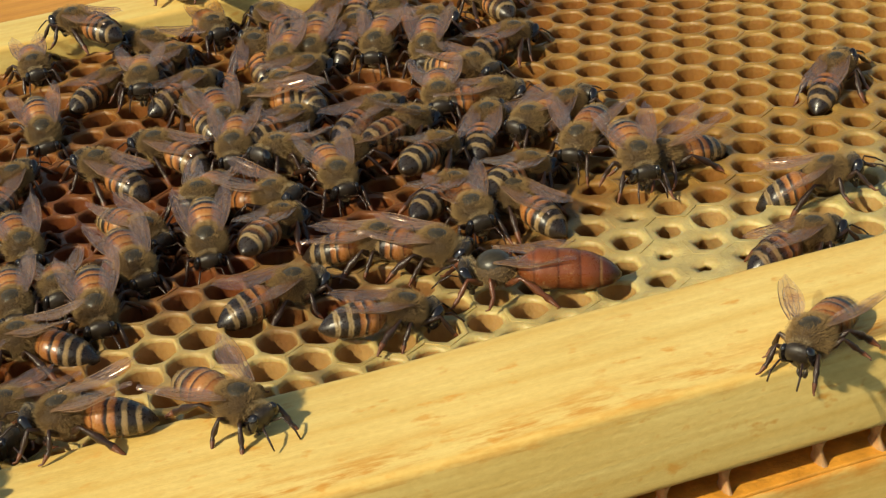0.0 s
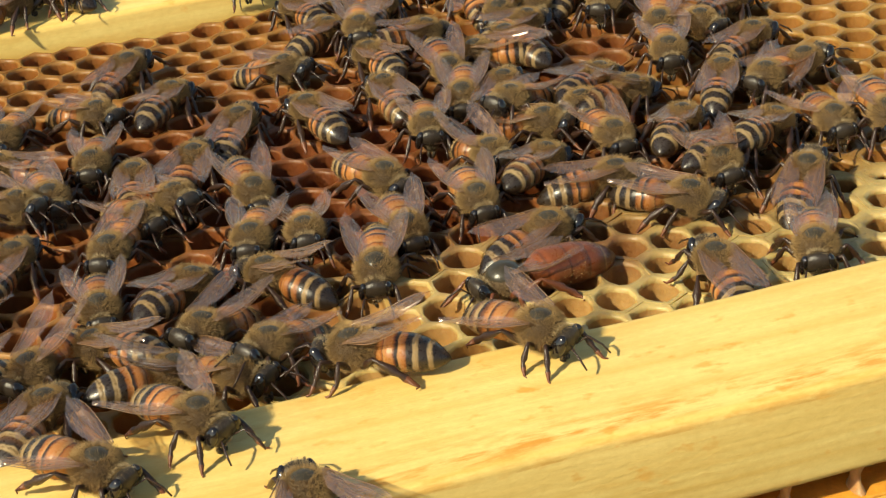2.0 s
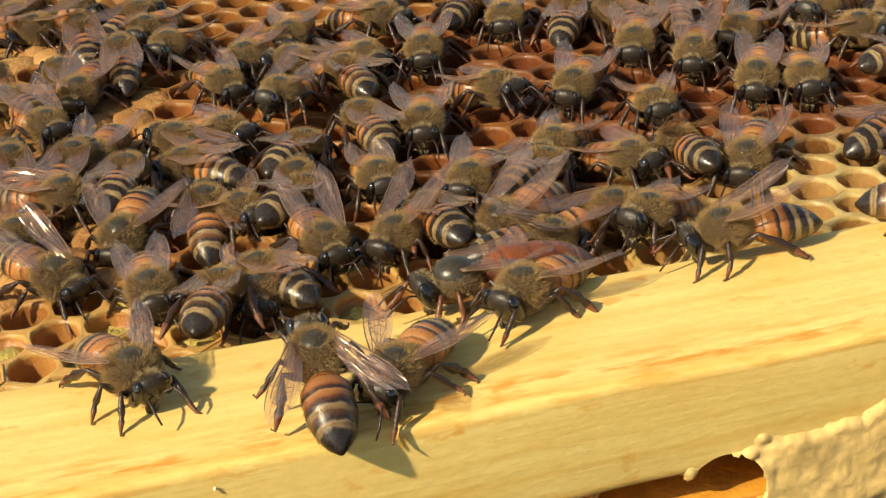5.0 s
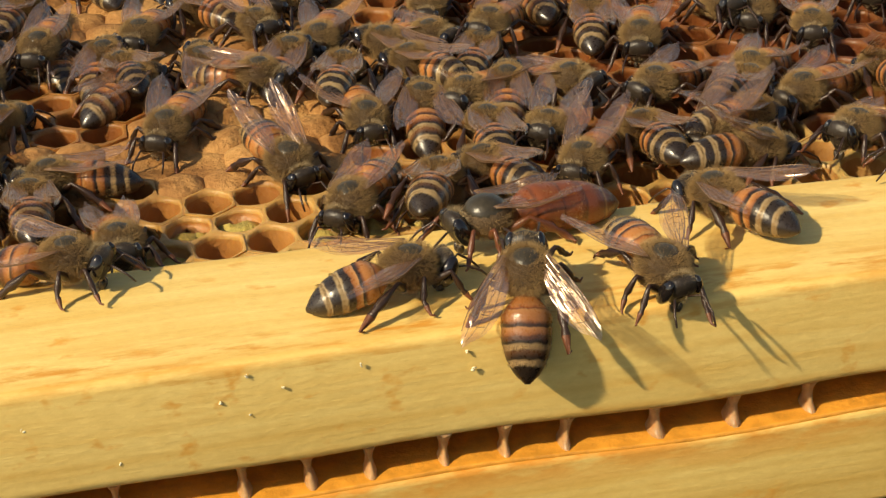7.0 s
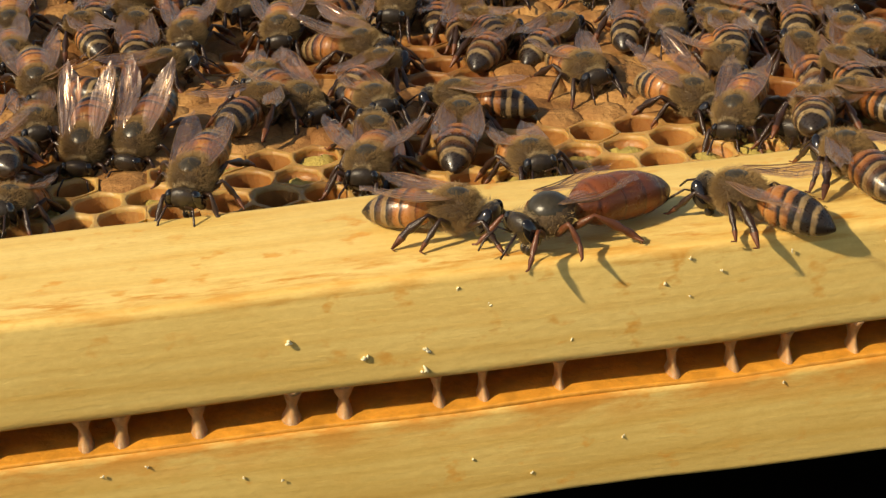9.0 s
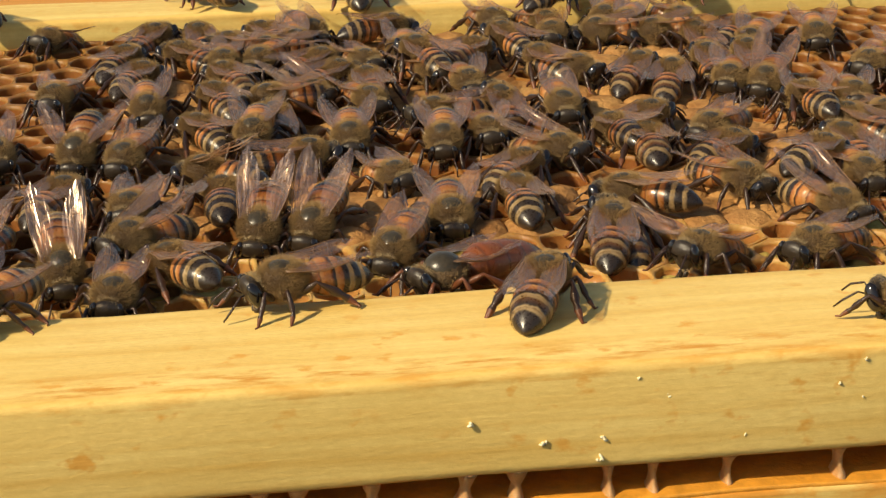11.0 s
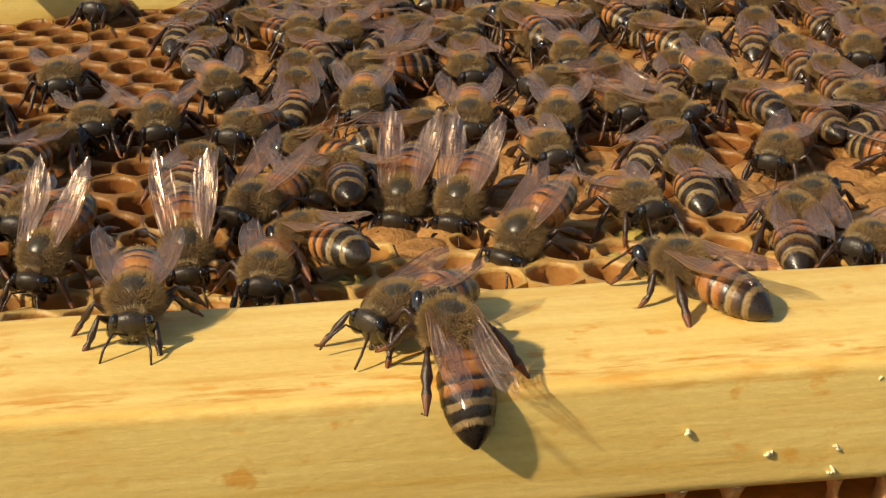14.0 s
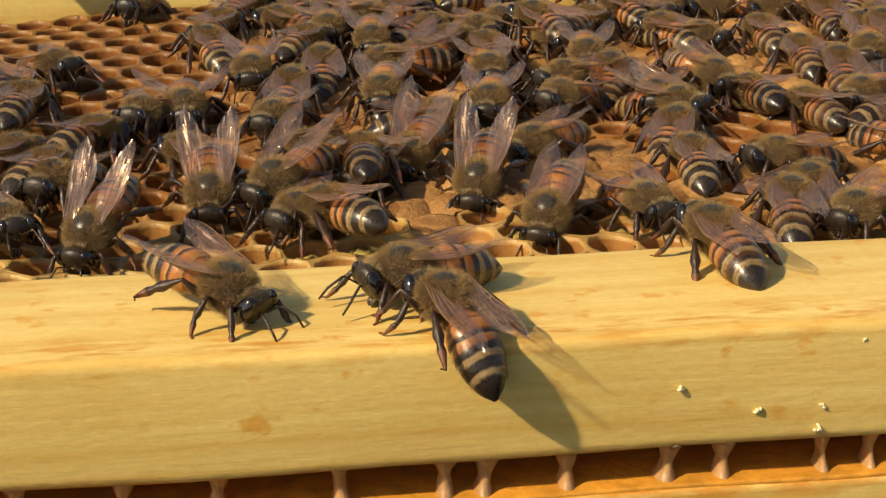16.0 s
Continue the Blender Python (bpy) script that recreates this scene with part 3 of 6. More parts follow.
def insect(kind, wings, legs, seed):
    """A honey bee: an Empty on the ground under its thorax, head towards +x, with all its parts. Lengths in mm inside."""
    rng = random.Random(seed)
    royal = kind == "queen"
    bee = new("queen_bee" if royal else "worker_bee")
    s = MM
    # abdomen: overlapping plates
    bm = bmesh.new()
    stations = []
    if royal:
        length, wide, high, start, lift = 10.4, 2.2, 2.05, -1.9, 2.25
        edges = (0.16, 0.38, 0.58, 0.76, 0.9)
    else:
        length, wide, high, start, lift = 7.0, 1.98, 1.72, -1.6, 2.05
        edges = (0.18, 0.385, 0.57, 0.75, 0.9)
    count = 30
    for k in range(count + 1):
        u = k / count
        if royal:
            prof = min(1.0, (u / 0.22) ** 0.55) * max(0.0, 1 - max(0, (u - 0.45) / 0.55) ** 2.4) ** 0.62 if u > 0 else 0.12
        else:
            prof = min(1.0, (u / 0.26) ** 0.6) * max(0.0, 1 - max(0, (u - 0.40) / 0.60) ** 2.3) ** 0.72 if u > 0 else 0.15
        prof = max(prof, 0.10)
        step = 0.0
        for e in edges:
            if u <= e:
                step = -0.035 * min(1.0, (e - u) / 0.16)
                break
        z = lift + (0.1 - 0.95 * u * u if not royal else 0.15 - 1.0 * u * u)
        stations.append(((start - length * u) * s, 0, z * s, wide * prof * (1 + step) * s, high * prof * (1 + step) * s))
    body(bm, stations, 24)
    if royal:
        fuzz(bm, rng, ((start - 4.2) * s, 0, (lift + 0.05) * s), (4.6 * s, 2.32 * s, 2.15 * s), 1500, 0.00022, 1, None, 1.6)
    else:
        fuzz(bm, rng, ((start - 1.0) * s, 0, (lift + 0.1) * s), (1.5 * s, 1.75 * s, 1.6 * s), 1200, 0.00036, 1, lambda d: d.x > -0.3, 1.2)
        # pale felt on the flanks and on the three hind bands
        fuzz(bm, rng, ((start - 3.2) * s, 0, (lift - 0.25) * s), (3.0 * s, 1.95 * s, 1.6 * s), 1800, 0.00028, 1, lambda d: d.z < 0.1, 1.6)
        for at in (0.60, 0.775):
            near = min(stations, key=lambda q: abs(q[0] - (start - length * at) * s))
            for _ in range(420):
                a = rng.uniform(0, 2 * math.pi)
                x0, c, h = near[0] + rng.uniform(-0.16, 0.16) * s, math.cos(a) * near[3], math.sin(a) * near[4]
                root = Vector((x0, c, near[2] + h))
                tip = root + Vector((-0.00034, c * 0.05, h * 0.05))
                off = Vector((0, -h, c)).normalized() * 0.000012
                bm.faces.new([bm.verts.new(p) for p in (root - off, root + off, tip)]).material_index = 1
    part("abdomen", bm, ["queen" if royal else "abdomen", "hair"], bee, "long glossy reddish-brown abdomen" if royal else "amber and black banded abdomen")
    # thorax with fur
    bm = bmesh.new()
    tz = 2.5
    ellipsoid(bm, (0, 0, tz * s), (2.05 * s, 1.92 * s, 1.72 * s), segs=20)
    ellipsoid(bm, (-1.4 * s, 0, (tz + 0.45) * s), (0.7 * s, 1.15 * s, 0.6 * s), segs=12)
    plate = 1.14 if royal else 0.95
    ellipsoid(bm, (0.1 * s, 0, (tz + 0.42) * s), (1.62 * s * plate, 1.55 * s * plate, 1.40 * s), segs=18, index=2)
    if royal:
        fuzz(bm, rng, (0, 0, tz * s), (2.05 * s, 1.92 * s, 1.72 * s), 2600, 0.00046, 1, lambda d: d.z < 0.35)
    else:
        fuzz(bm, rng, (0, 0, tz * s), (2.05 * s, 1.92 * s, 1.72 * s), 13000, 0.00066, 1, lambda d: math.hypot(d.x * 1.1 - 0.1, d.y) > 0.52 or d.z < 0 or rng.random() < 0.10, 0.55)
        fuzz(bm, rng, (-1.5 * s, 0, (tz + 0.3) * s), (0.8 * s, 1.4 * s, 0.8 * s), 1500, 0.0006, 1, lambda d: d.x < 0.2, 0.9)
    part("thorax", bm, ["thorax", "hair", "scutum"], bee, "bare dark thorax" if royal else "furry tan thorax")
    # head: a smooth heart-shaped face, broad at the crown and narrow at the jaws, nodding forward
    bm = bmesh.new()
    hx, hz = 2.75, 2.05
    bmesh.ops.create_uvsphere(bm, u_segments=20, v_segments=14, radius=1.0)
    nod = Matrix.Translation((hx * s, 0, hz * s)) @ Euler((0, radians(24), 0)).to_matrix().to_4x4()
    for v in bm.verts:
        low = max(0.0, 0.25 - v.co.z) / 1.25
        v.co = nod @ (Vector((v.co.x * (0.86 - 0.22 * low), v.co.y * (1.62 - 0.95 * low), v.co.z * (1.42 if v.co.z > 0 else 1.95))) * s)
    for side in (1, -1):
        ellipsoid(bm, ((hx - 0.35) * s, side * 0.26 * s, (hz - 1.95) * s), (0.34 * s, 0.24 * s, 0.5 * s), (side * -14, 12, 0), 10)
    fuzz(bm, rng, (hx * s, 0, hz * s), (0.9 * s, 1.45 * s, 1.45 * s), 2000, 0.00045, 1, lambda d: abs(d.y) < 0.62 and (d.x < 0.1 or d.z > 0.62))
    fuzz(bm, rng, (hx * s, 0, hz * s), (0.9 * s, 0.8 * s, 1.3 * s), 500, 0.00022, 1, lambda d: d.x > 0.2 and abs(d.z) < 0.7)
    head = part("head", bm, ["head", "hair_dark"], bee, "glossy black head with pale down")
    for side in (1, -1):
        bm = bmesh.new()
        ellipsoid(bm, ((hx + 0.06) * s, side * 1.30 * s, (hz + 0.02) * s), (0.70 * s, 0.50 * s, 1.28 * s), (side * 14, 24, side * 10), 16)
        part("eye", bm, "eye", head, "glossy black compound eye")
        bm = bmesh.new()
        a0 = Vector((hx + 0.78, side * 0.28, hz - 0.25))
        a1 = a0 + Vector((0.75, side * 0.85, 0.45))
        a2 = a1 + Vector((1.15, side * 0.35, -0.75 + rng.uniform(-0.4, 0.4)))
        a3 = a2 + Vector((0.7, side * 0.05, -0.75))
        tube(bm, [p * s for p in (a0, a1, a1 + (a2 - a1) * 0.08, a2, a3)], [0.085 * s, 0.075 * s, 0.10 * s, 0.105 * s, 0.08 * s], 7)
        part("antenna", bm, "leg", head, "thin elbowed antenna")
    # legs
    reach = 0.92 if royal else 0.88
    for side in (1, -1):
        for n, joints in enumerate(LEG_POSES[legs if side > 0 else ("stride" if legs == "stand" else "stand")]):
            hip, knee, shin, foot = [Vector((p[0] * (1.1 if royal else 1), side * p[1] * reach, p[2])) for p in joints]
            jit = Vector((rng.uniform(-0.4, 0.4), rng.uniform(-0.3, 0.3), 0))
            shin, foot = shin + jit * 0.6, foot + jit
            bm = bmesh.new()
            fat = 1.5 if n == 2 else 1.0
            tube(bm, [p * s for p in (hip, hip.lerp(knee, 0.5), knee, knee.lerp(shin, 0.18), knee.lerp(shin, 0.75), shin, shin.lerp(foot, 0.3), foot, foot + Vector((0.35, side * 0.2, 0)))],
                 [0.26 * s, 0.36 * s, 0.17 * s, 0.19 * s, 0.30 * s * fat, 0.18 * s * fat, 0.25 * s * fat, 0.11 * s, 0.08 * s], 8)
            for face in bm.faces:
                if (face.calc_center_median() - foot * s).length < (face.calc_center_median() - shin * s).length * 0.9:
                    face.material_index = 2
            fuzz(bm, rng, ((hip + knee) / 2 * s)[:], (0.6 * s, 0.6 * s, 0.5 * s), 14, 0.0005, 1)
            part(("front_leg", "middle_leg", "hind_leg")[n], bm, ["queen_leg" if royal else "leg", "hair", "foot"], bee, "amber-brown leg" if royal else "dark jointed leg")
    # wings
    spread, rise, tilt = wings
    for side in (1, -1):
        turn = spread + rng.uniform(-4, 4)
        for name, length, width, extra, drop in (("forewing", 8.2, 2.35, 0, 0.0), ("hindwing", 5.8, 1.8, 4, -0.12)):
            bm = wing_mesh(length * s, width * s, seed)
            if side < 0:
                for v in bm.verts:
                    v.co.y = -v.co.y
            w = part(name, bm, ["wing", "vein"], bee, "clear brownish veined wing")
            root = Vector((0.35 if name == "forewing" else -0.5, side * 1.45, tz + 1.25 + drop)) * s
            w.matrix_basis = Matrix.LocRotScale(root, Euler((radians(side * tilt), radians(rise), radians(-side * (turn + extra)))), None)
    return bee


WORKER_TYPES = {
    "a": ((0, 1, 10), "stand", 11), "b": ((12, 1, 16), "stride", 12), "c": ((3, 19, 9), "stand", 13),
    "d": ((27, 2, 14), "stride", 14), "e": ((-3, 2, 16), "stride", 15),
}
LABELS = {
    "a": "honey bee worker with amber bands, wings folded", "b": "honey bee worker with wings half open", "c": "honey bee worker with wings raised over its back",
    "d": "honey bee worker with wings spread sideways", "e": "furry honey bee worker with dark banded abdomen",
}
# one letter for each worker: how it holds its wings
SWARM = "dcdaddddbaaadbaabbabcbbbaaaadaaababbaabcbadcadaaababaaacbdeeaaaababbacbabbeaaaaabdbaaabcabaaadacbbaeaabababbbacbdbeaaaabcaeaaabcabceaacbbaaaaabeccaaabdebaeaaaccccdbacbbaadaabbbabbbeaaaabbaaaeaaabbbbbaabebaaeeaabbabbabbeaaabbaebbeeabe"
SIZES = "44444444444445434455434454354344344443345344334354344455455534445433553444545543435553445434555334453535455335554534445433335344435545545434455355543334534444455554534555335444344354433344453545453445455544333434544555344543553344543"


def build_colony():
    made, first = [], {}
    for n, kind in enumerate(SWARM):
        if kind not in first:
            first[kind] = ob = insect("worker", *WORKER_TYPES[kind])
            tagged(ob, LABELS[kind], "bee", "worker bees on the comb")
        else:
            ob = copy_thing(first[kind], pose(0, 0, 0))
        ob.scale = (1.0 + 0.02 * int(SIZES[n]),) * 3
        made.append(ob)
    return made


colony = build_colony()
queen = tagged(insect("queen", (2, 1, 8), "stand", 77), "queen honey bee with a long reddish-brown abdomen", "bee")
queen.scale = (1.1,) * 3


# ---- wax in the slot, flakes and smears on the wood ----
def wax_bridges():
    rng = random.Random(8)
    for x in (-93.5, -87.1, -78.8, -71.5, -62.4, -53.9, -50.4, -44.0, -35.4, -31.0, -22.8, -18.6, -11.6, -1.2, 4.2, 9.6, 16.1, 21.4, 27.0, 34.7, 42.1, 48.8,
              85.0, 93.0, 99.0, 106.0, 113.1, 122.1, 128.5, 138.6, 145.0, 152.0):
        bm = bmesh.new()
        loops = []
        slant = rng.uniform(-0.5, 0.5)
        for k in range(7):
            u = k / 6
            z = -FACE + 0.0003 + u * (GAP_LOW + FACE - 0.0006)
            pinch = (1.4 if x < -25 else 1.0) * (0.32 + 0.78 * abs(u - 0.55) ** 1.5 * 2.2) * rng.uniform(0.8, 1.2)
            cx = x + slant * u
            loops.append([((cx + pinch * math.cos(a)) * MM, (2.2 + (2.0 - 1.1 * math.sin(u * math.pi)) * math.sin(a)) * MM, z) for a in (2 * math.pi * j / 10 for j in range(10))])
        rings(bm, loops)
        bmesh.ops.recalc_face_normals(bm, faces=bm.faces)
        tagged(part("wax_bridge", bm, "bridge_wax"), "thin brown wax bridge between the two bars", "wax", "wax bridges in the slot")


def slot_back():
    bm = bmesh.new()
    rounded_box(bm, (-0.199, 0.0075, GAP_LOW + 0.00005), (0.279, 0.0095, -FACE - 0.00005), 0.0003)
    tagged(part("foundation_strip", bm, "foundation"), "wax foundation deep in the bar's slot, the slot's shade put in its colour", "wax")


def wax_flakes():
    rng = random.Random(9)
    for x, z in ((0.0, -1.2), (2.8, -2.7), (-2.2, -3.4), (9.3, -1.7), (-17.8, -3.4), (-10.7, -7.7), (-35.6, -4.6), (-29.1, -7.1), (-23.6, -7.1), (-24.0, -9.1), (-0.1, -4.9),
                 (-6.2, -18.3), (-20.1, -18.7), (-14.7, -20.9), (-37.2, -18.2), (-40.6, -17.5), (8.8, -14.9), (-18.0, -3.3), (-20.7, -1.5), (18.1, -1.8), (18.5, -3.5), (-52.7, -15.6), (-48.8, -15.1)):
        bm = bmesh.new()
        big = 0.95 if (x, z) in ((-35.6, -4.6), (-29.1, -7.1), (-23.6, -7.1), (-24.0, -9.1)) else rng.uniform(0.35, 0.6)
        for _ in range(3):
            ellipsoid(bm, (rng.uniform(-0.25, 0.25) * big * MM, rng.uniform(-0.1, 0.05) * MM, rng.uniform(-0.28, 0.28) * big * MM),
                      (rng.uniform(0.07, 0.2) * big * MM, 0.2 * big * MM, rng.uniform(0.14, 0.42) * big * MM), (rng.uniform(-30, 30), rng.uniform(0, 180), 0), 8)
        ob = tagged(part("wax_flake", bm, "flake"), "tiny pale wax flake stuck to the bar", "wax flake", "wax flakes on the bar")
        ob.location = (x * MM, -0.0001, z * MM)


def wax_smear():
    """Wax and propolis smeared over the bar round the peg hole."""
    thing = tagged(new("wax_smear"), "pale peach wax smeared on the bar round a peg hole", "wax")
    bm = bmesh.new()
    nx, nz = 120, 56
    grid = []
    for i in range(nx + 1):
        row = []
        for j in range(nz + 1):
            x, z = 55.0 + 30.0 * i / nx, -6.2 - 14.0 * j / nz
            dx, dz = x - BORE_X * 1000, z - BORE_Z * 1000
            rim = math.hypot(dx, dz) / (BORE_R * 1000)
            if 0.9 < rim < 1.0:
                x, z, rim = x + dx * (1 / rim - 1), z + dz * (1 / rim - 1), 1.0
            rag = 2.6 * noise.noise(Vector((x * 0.30, z * 0.45, 4))) + 0.8 * noise.noise(Vector((x * 1.1, z * 1.1, 2)))
            top = -9.0 + 0.22 * max(0.0, x - 60.0) if x < 72 else -6.6
            edge = min((x - 57.2 + rag) / 1.5, (82.0 - x + rag) / 2.0, (top - z + 0.6 * rag) / 0.9, (z + 18.5 + rag) / 2.0)
            swell = 0.16 + 0.16 * noise.noise(Vector((x * 0.5, z * 0.7, 1))) + 0.08 * noise.noise(Vector((x * 2.2, z * 2.2, 6)))
            on = max(0.0, min(1.0, (edge + 0.3) / 1.6))
            y = 0.75 * (1 - on) - on * (swell + 0.15) - 0.08 * max(0.0, 1 - abs(rim - 1.08) / 0.16) * on
            row.append((bm.verts.new((x * MM, y * MM, z * MM)), rim, edge, z))
        grid.append(row)
    for a, b in zip(grid, grid[1:]):
        for k in range(nz):
            quad = (a[k], a[k + 1], b[k + 1], b[k])
            over_slot = any(-14.2 < q[3] < -9.8 for q in quad)
            if min(q[1] for q in quad) > 0.99 and (max(q[2] for q in quad) > 0 or not over_slot):
                bm.faces.new([q[0] for q in quad])
    bmesh.ops.delete(bm, geom=[v for v in bm.verts if not v.link_faces], context="VERTS")
    bmesh.ops.recalc_face_normals(bm, faces=bm.faces)
    bmesh.ops.solidify(bm, geom=bm.faces[:], thickness=0.0002)
    part("wax_body", bm, "burr", thing)


wax_bridges()
slot_back()
wax_flakes()
wax_smear()
build_comb()


# ---- what moves ----
def crawl(*rows):
    """Rows of seconds, x, y in mm, heading in degrees, height in mm, pitch, roll, as poses over the whole clip."""
    rows = [tuple(r) + (0, 0, 0)[len(r) - 4:] for r in rows]
    if rows[0][0] > 0:
        rows.insert(0, (0, *rows[0][1:]))
    if rows[-1][0] < 16:
        rows.append((16, *rows[-1][1:]))
    return [(t, Matrix.Translation((x * MM, y * MM, z * MM)) @ Euler((radians(roll), radians(-pitch), radians(turn))).to_matrix().to_4x4()) for t, x, y, turn, z, pitch, roll in rows]


HIPS = {"front_leg": (1.3, 1.1, 1.3), "middle_leg": (0.2, 1.4, 1.2), "hind_leg": (-0.9, 1.3, 1.2)}


def swing(hip, degrees, lift=0.0):
    """A turn about a joint, in the insect's own space."""
    return Matrix.Translation(hip) @ Euler((radians(lift), 0, radians(degrees))).to_matrix().to_4x4() @ Matrix.Translation(-hip)


def gait(bee, rows):
    """Rows for the legs and antennae of a walking bee: three legs swing against three, by the way it goes."""
    places = [(t, m.translation) for t, m in rows]

    def gone(t):
        far = 0.0
        for (ta, a), (tb, b) in zip(places, places[1:]):
            if t > ta:
                far += (b - a).length * min(1.0, (t - ta) / (tb - ta))
        return far

    steps = [k * 0.125 for k in range(129)]
    way = [gone(t) for t in steps]
    speed = [min(1.0, abs(way[min(k + 1, 128)] - way[max(k - 1, 0)]) / 0.0025) for k in range(129)]
    moves = []
    for child in bee.children:
        kind = child.name.split(".")[0]
        if kind in HIPS:
            x, y, z = HIPS[kind]
            side = 1 if sum(v.co.y for v in child.data.vertices) > 0 else -1
            odd = ((kind == "middle_leg") + (side > 0)) % 2
            hip = Vector((x, side * y * 0.9, z)) * MM
            turns = []
            for k, t in enumerate(steps):
                a = way[k] / 0.0055 * 2 * math.pi + odd * math.pi
                turns.append((t, swing(hip, side * 15 * math.sin(a) * speed[k], side * 7 * max(0.0, math.cos(a)) * speed[k])))
            moves.append((child, turns))
        elif kind == "head":
            for feeler in child.children:
                if feeler.name.startswith("antenna"):
                    side = 1 if sum(v.co.y for v in feeler.data.vertices) > 0 else -1
                    root = Vector((3.7, side * 0.35, 2.05)) * MM
                    moves.append((feeler, [(t, swing(root, side * 11 * math.sin(t * 5.1 + side + way[40] * 900), 4 * math.sin(t * 6.7 + side))) for t in steps[::2]]))
    return moves


def droop(bee, *bends):
    """Bends a bee's abdomen and wings down at the waist where it hangs over an edge: rows of seconds and degrees."""
    for child in bee.children:
        kind = child.name.split(".")[0]
        rest = child.matrix_basis.copy()
        if kind == "abdomen":
            waist, share = Vector((-1.6, 0, 2.05)) * MM, 1.0
        elif kind in ("forewing", "hindwing"):
            waist, share = rest.translation, 0.45
        else:
            continue
        walk(child, [(t, Matrix.Translation(waist) @ Euler((0, radians(-bend * share), 0)).to_matrix().to_4x4() @ Matrix.Translation(-waist) @ rest) for t, bend in bends])


def motions():
    rows_r0 = crawl((0, 137.2, -0.4, -141, 0, 1, 3), (0.2, 136, -1.4, -131, 0, -7, 3), (0.4, 139.3, 1.3, -115, 0, -5, 3), (0.6, 142.2, 3.4, -77, 0, 1, 3), (0.8, 148.5, 7.9, -63, 0, 1, 3), (1.2, 156.2, 11.4, -45, 0, 1, 3), (3.2, 156.2, 11.4, -45, 0, 1, 3))
    walk(colony[0], rows_r0)
    rows_a1 = crawl((0, 69.0, 20.7, 161, 0.0, 2, 0), (0.5, 69.1, 20.9, 162, 0.0, 1, 0), (1, 70.3, 21.7, 153, 0.0, -3, 0), (1.5, 70.1, 20.5, 153, 0.0, -1, 0), (2, 71.0, 20.3, 154, 0.0, -2, 0), (2.5, 68.5, 17.7, 180, 0.0, 1, 0), (3, 68.1, 18.1, 163, 0.0, -4, 0), (3.2, 68.1, 18.1, 163, 0.0, -4, 0), (5.5, 67.2, 17.9, 178, 0.0, -3, 0))
    walk(colony[1], rows_a1)
    rows_a2 = crawl((0, 85.0, 14.9, -59, 0.0, -6, 1), (0.5, 85.5, 16.6, -70, 0.0, 0, 1), (1, 84.9, 16.6, -74, 0.0, 1, 1), (1.5, 85.5, 15.4, -62, 0.0, 5, 1), (2, 88.1, 16.3, -54, 0.0, -1, 1), (2.5, 90.2, 14.2, -36, 0.0, 2, 1), (3, 89.1, 15.6, -27, 0.0, -2, 1))
    walk(colony[2], rows_a2)
    rows_a3 = crawl((0, 105.3, 30.0, 1, -3.7, -11, 1), (0.5, 103.2, 27.3, -14, -3.7, -7, 1), (1, 106.2, 25.7, 9, -3.7, 0, 1), (1.5, 106.6, 17.3, 18, 0.0, 1, 1), (1.75, 108.4, 22.5, 54, -1.9, 4, 1), (2, 110.2, 27.8, 89, -3.7, 8, 1), (2.5, 109.6, 25.8, 96, -3.7, 3, 1), (3, 106.1, 28.0, 108, -3.7, 0, 1))
    walk(colony[3], rows_a3)
    rows_a4 = crawl((1, 56.3, 15.1, -58, 0.0, -4, -1), (1.5, 56.0, 13.6, -51, 0.0, -1, -1), (2, 55.3, 14.6, -57, 0.0, -1, -1), (2.5, 54.1, 12.1, -50, 0.0, -1, -1), (3, 56.1, 12.4, -46, 0.0, 0, -1), (3.2, 56.1, 12.4, -46, 0.0, 0, -1), (4, 42.0, 12.5, -70, 0.0, -2, -1), (4.65, 36.8, 7.2, -106, 0.0, -3, -1), (5.3, 31.7, 1.9, -143, 0.0, -4, -1), (5.5, 31.2, 0.1, -114, 0.0, -6, -1), (6, 31.8, 5.2, -138, 0.0, -3, -1), (6.5, 31.0, 2.3, -96, 0.0, -6, -1), (7, 35.1, 1.9, -79, 0.0, -6, -1), (7.5, 36.1, 5.1, -48, 0.0, 3, -1), (7.75, 36.3, 5.5, -21, 0.0, 1, -1), (8, 36.5, 5.9, 7, 0.0, -1, -1), (8.5, 35.6, 5.0, 6, 0.0, -2, -1))
    walk(colony[4], rows_a4)
    rows_a6 = crawl((2, 45.6, 10.3, -48, 0.0, -4, -1), (2.5, 44.9, 7.9, -48, 0.0, -1, -1), (3, 45.4, 9.4, -55, 0.0, 3, -1), (3.2, 45.4, 9.4, -55, 0.0, 3, -1), (3.73, 47.2, 14.0, -82, 0.0, 2, -1), (4.25, 49.0, 18.5, -110, 0.0, 2, -1), (4.88, 47.5, 15.0, -138, 0.0, 4, -1), (5.5, 46.1, 11.5, -166, 0.0, 7, -1), (5.75, 45.9, 12.1, -196, 0.0, 1, -1), (6, 45.8, 12.8, -227, 0.0, -5, -1), (6.5, 42.6, 9.1, -235, 0.0, 1, -1), (7, 44.1, 13.5, -239, 0.0, -4, -1), (7.5, 43.3, 6.4, -253, 0.0, -4, -1))
    walk(colony[5], rows_a6)
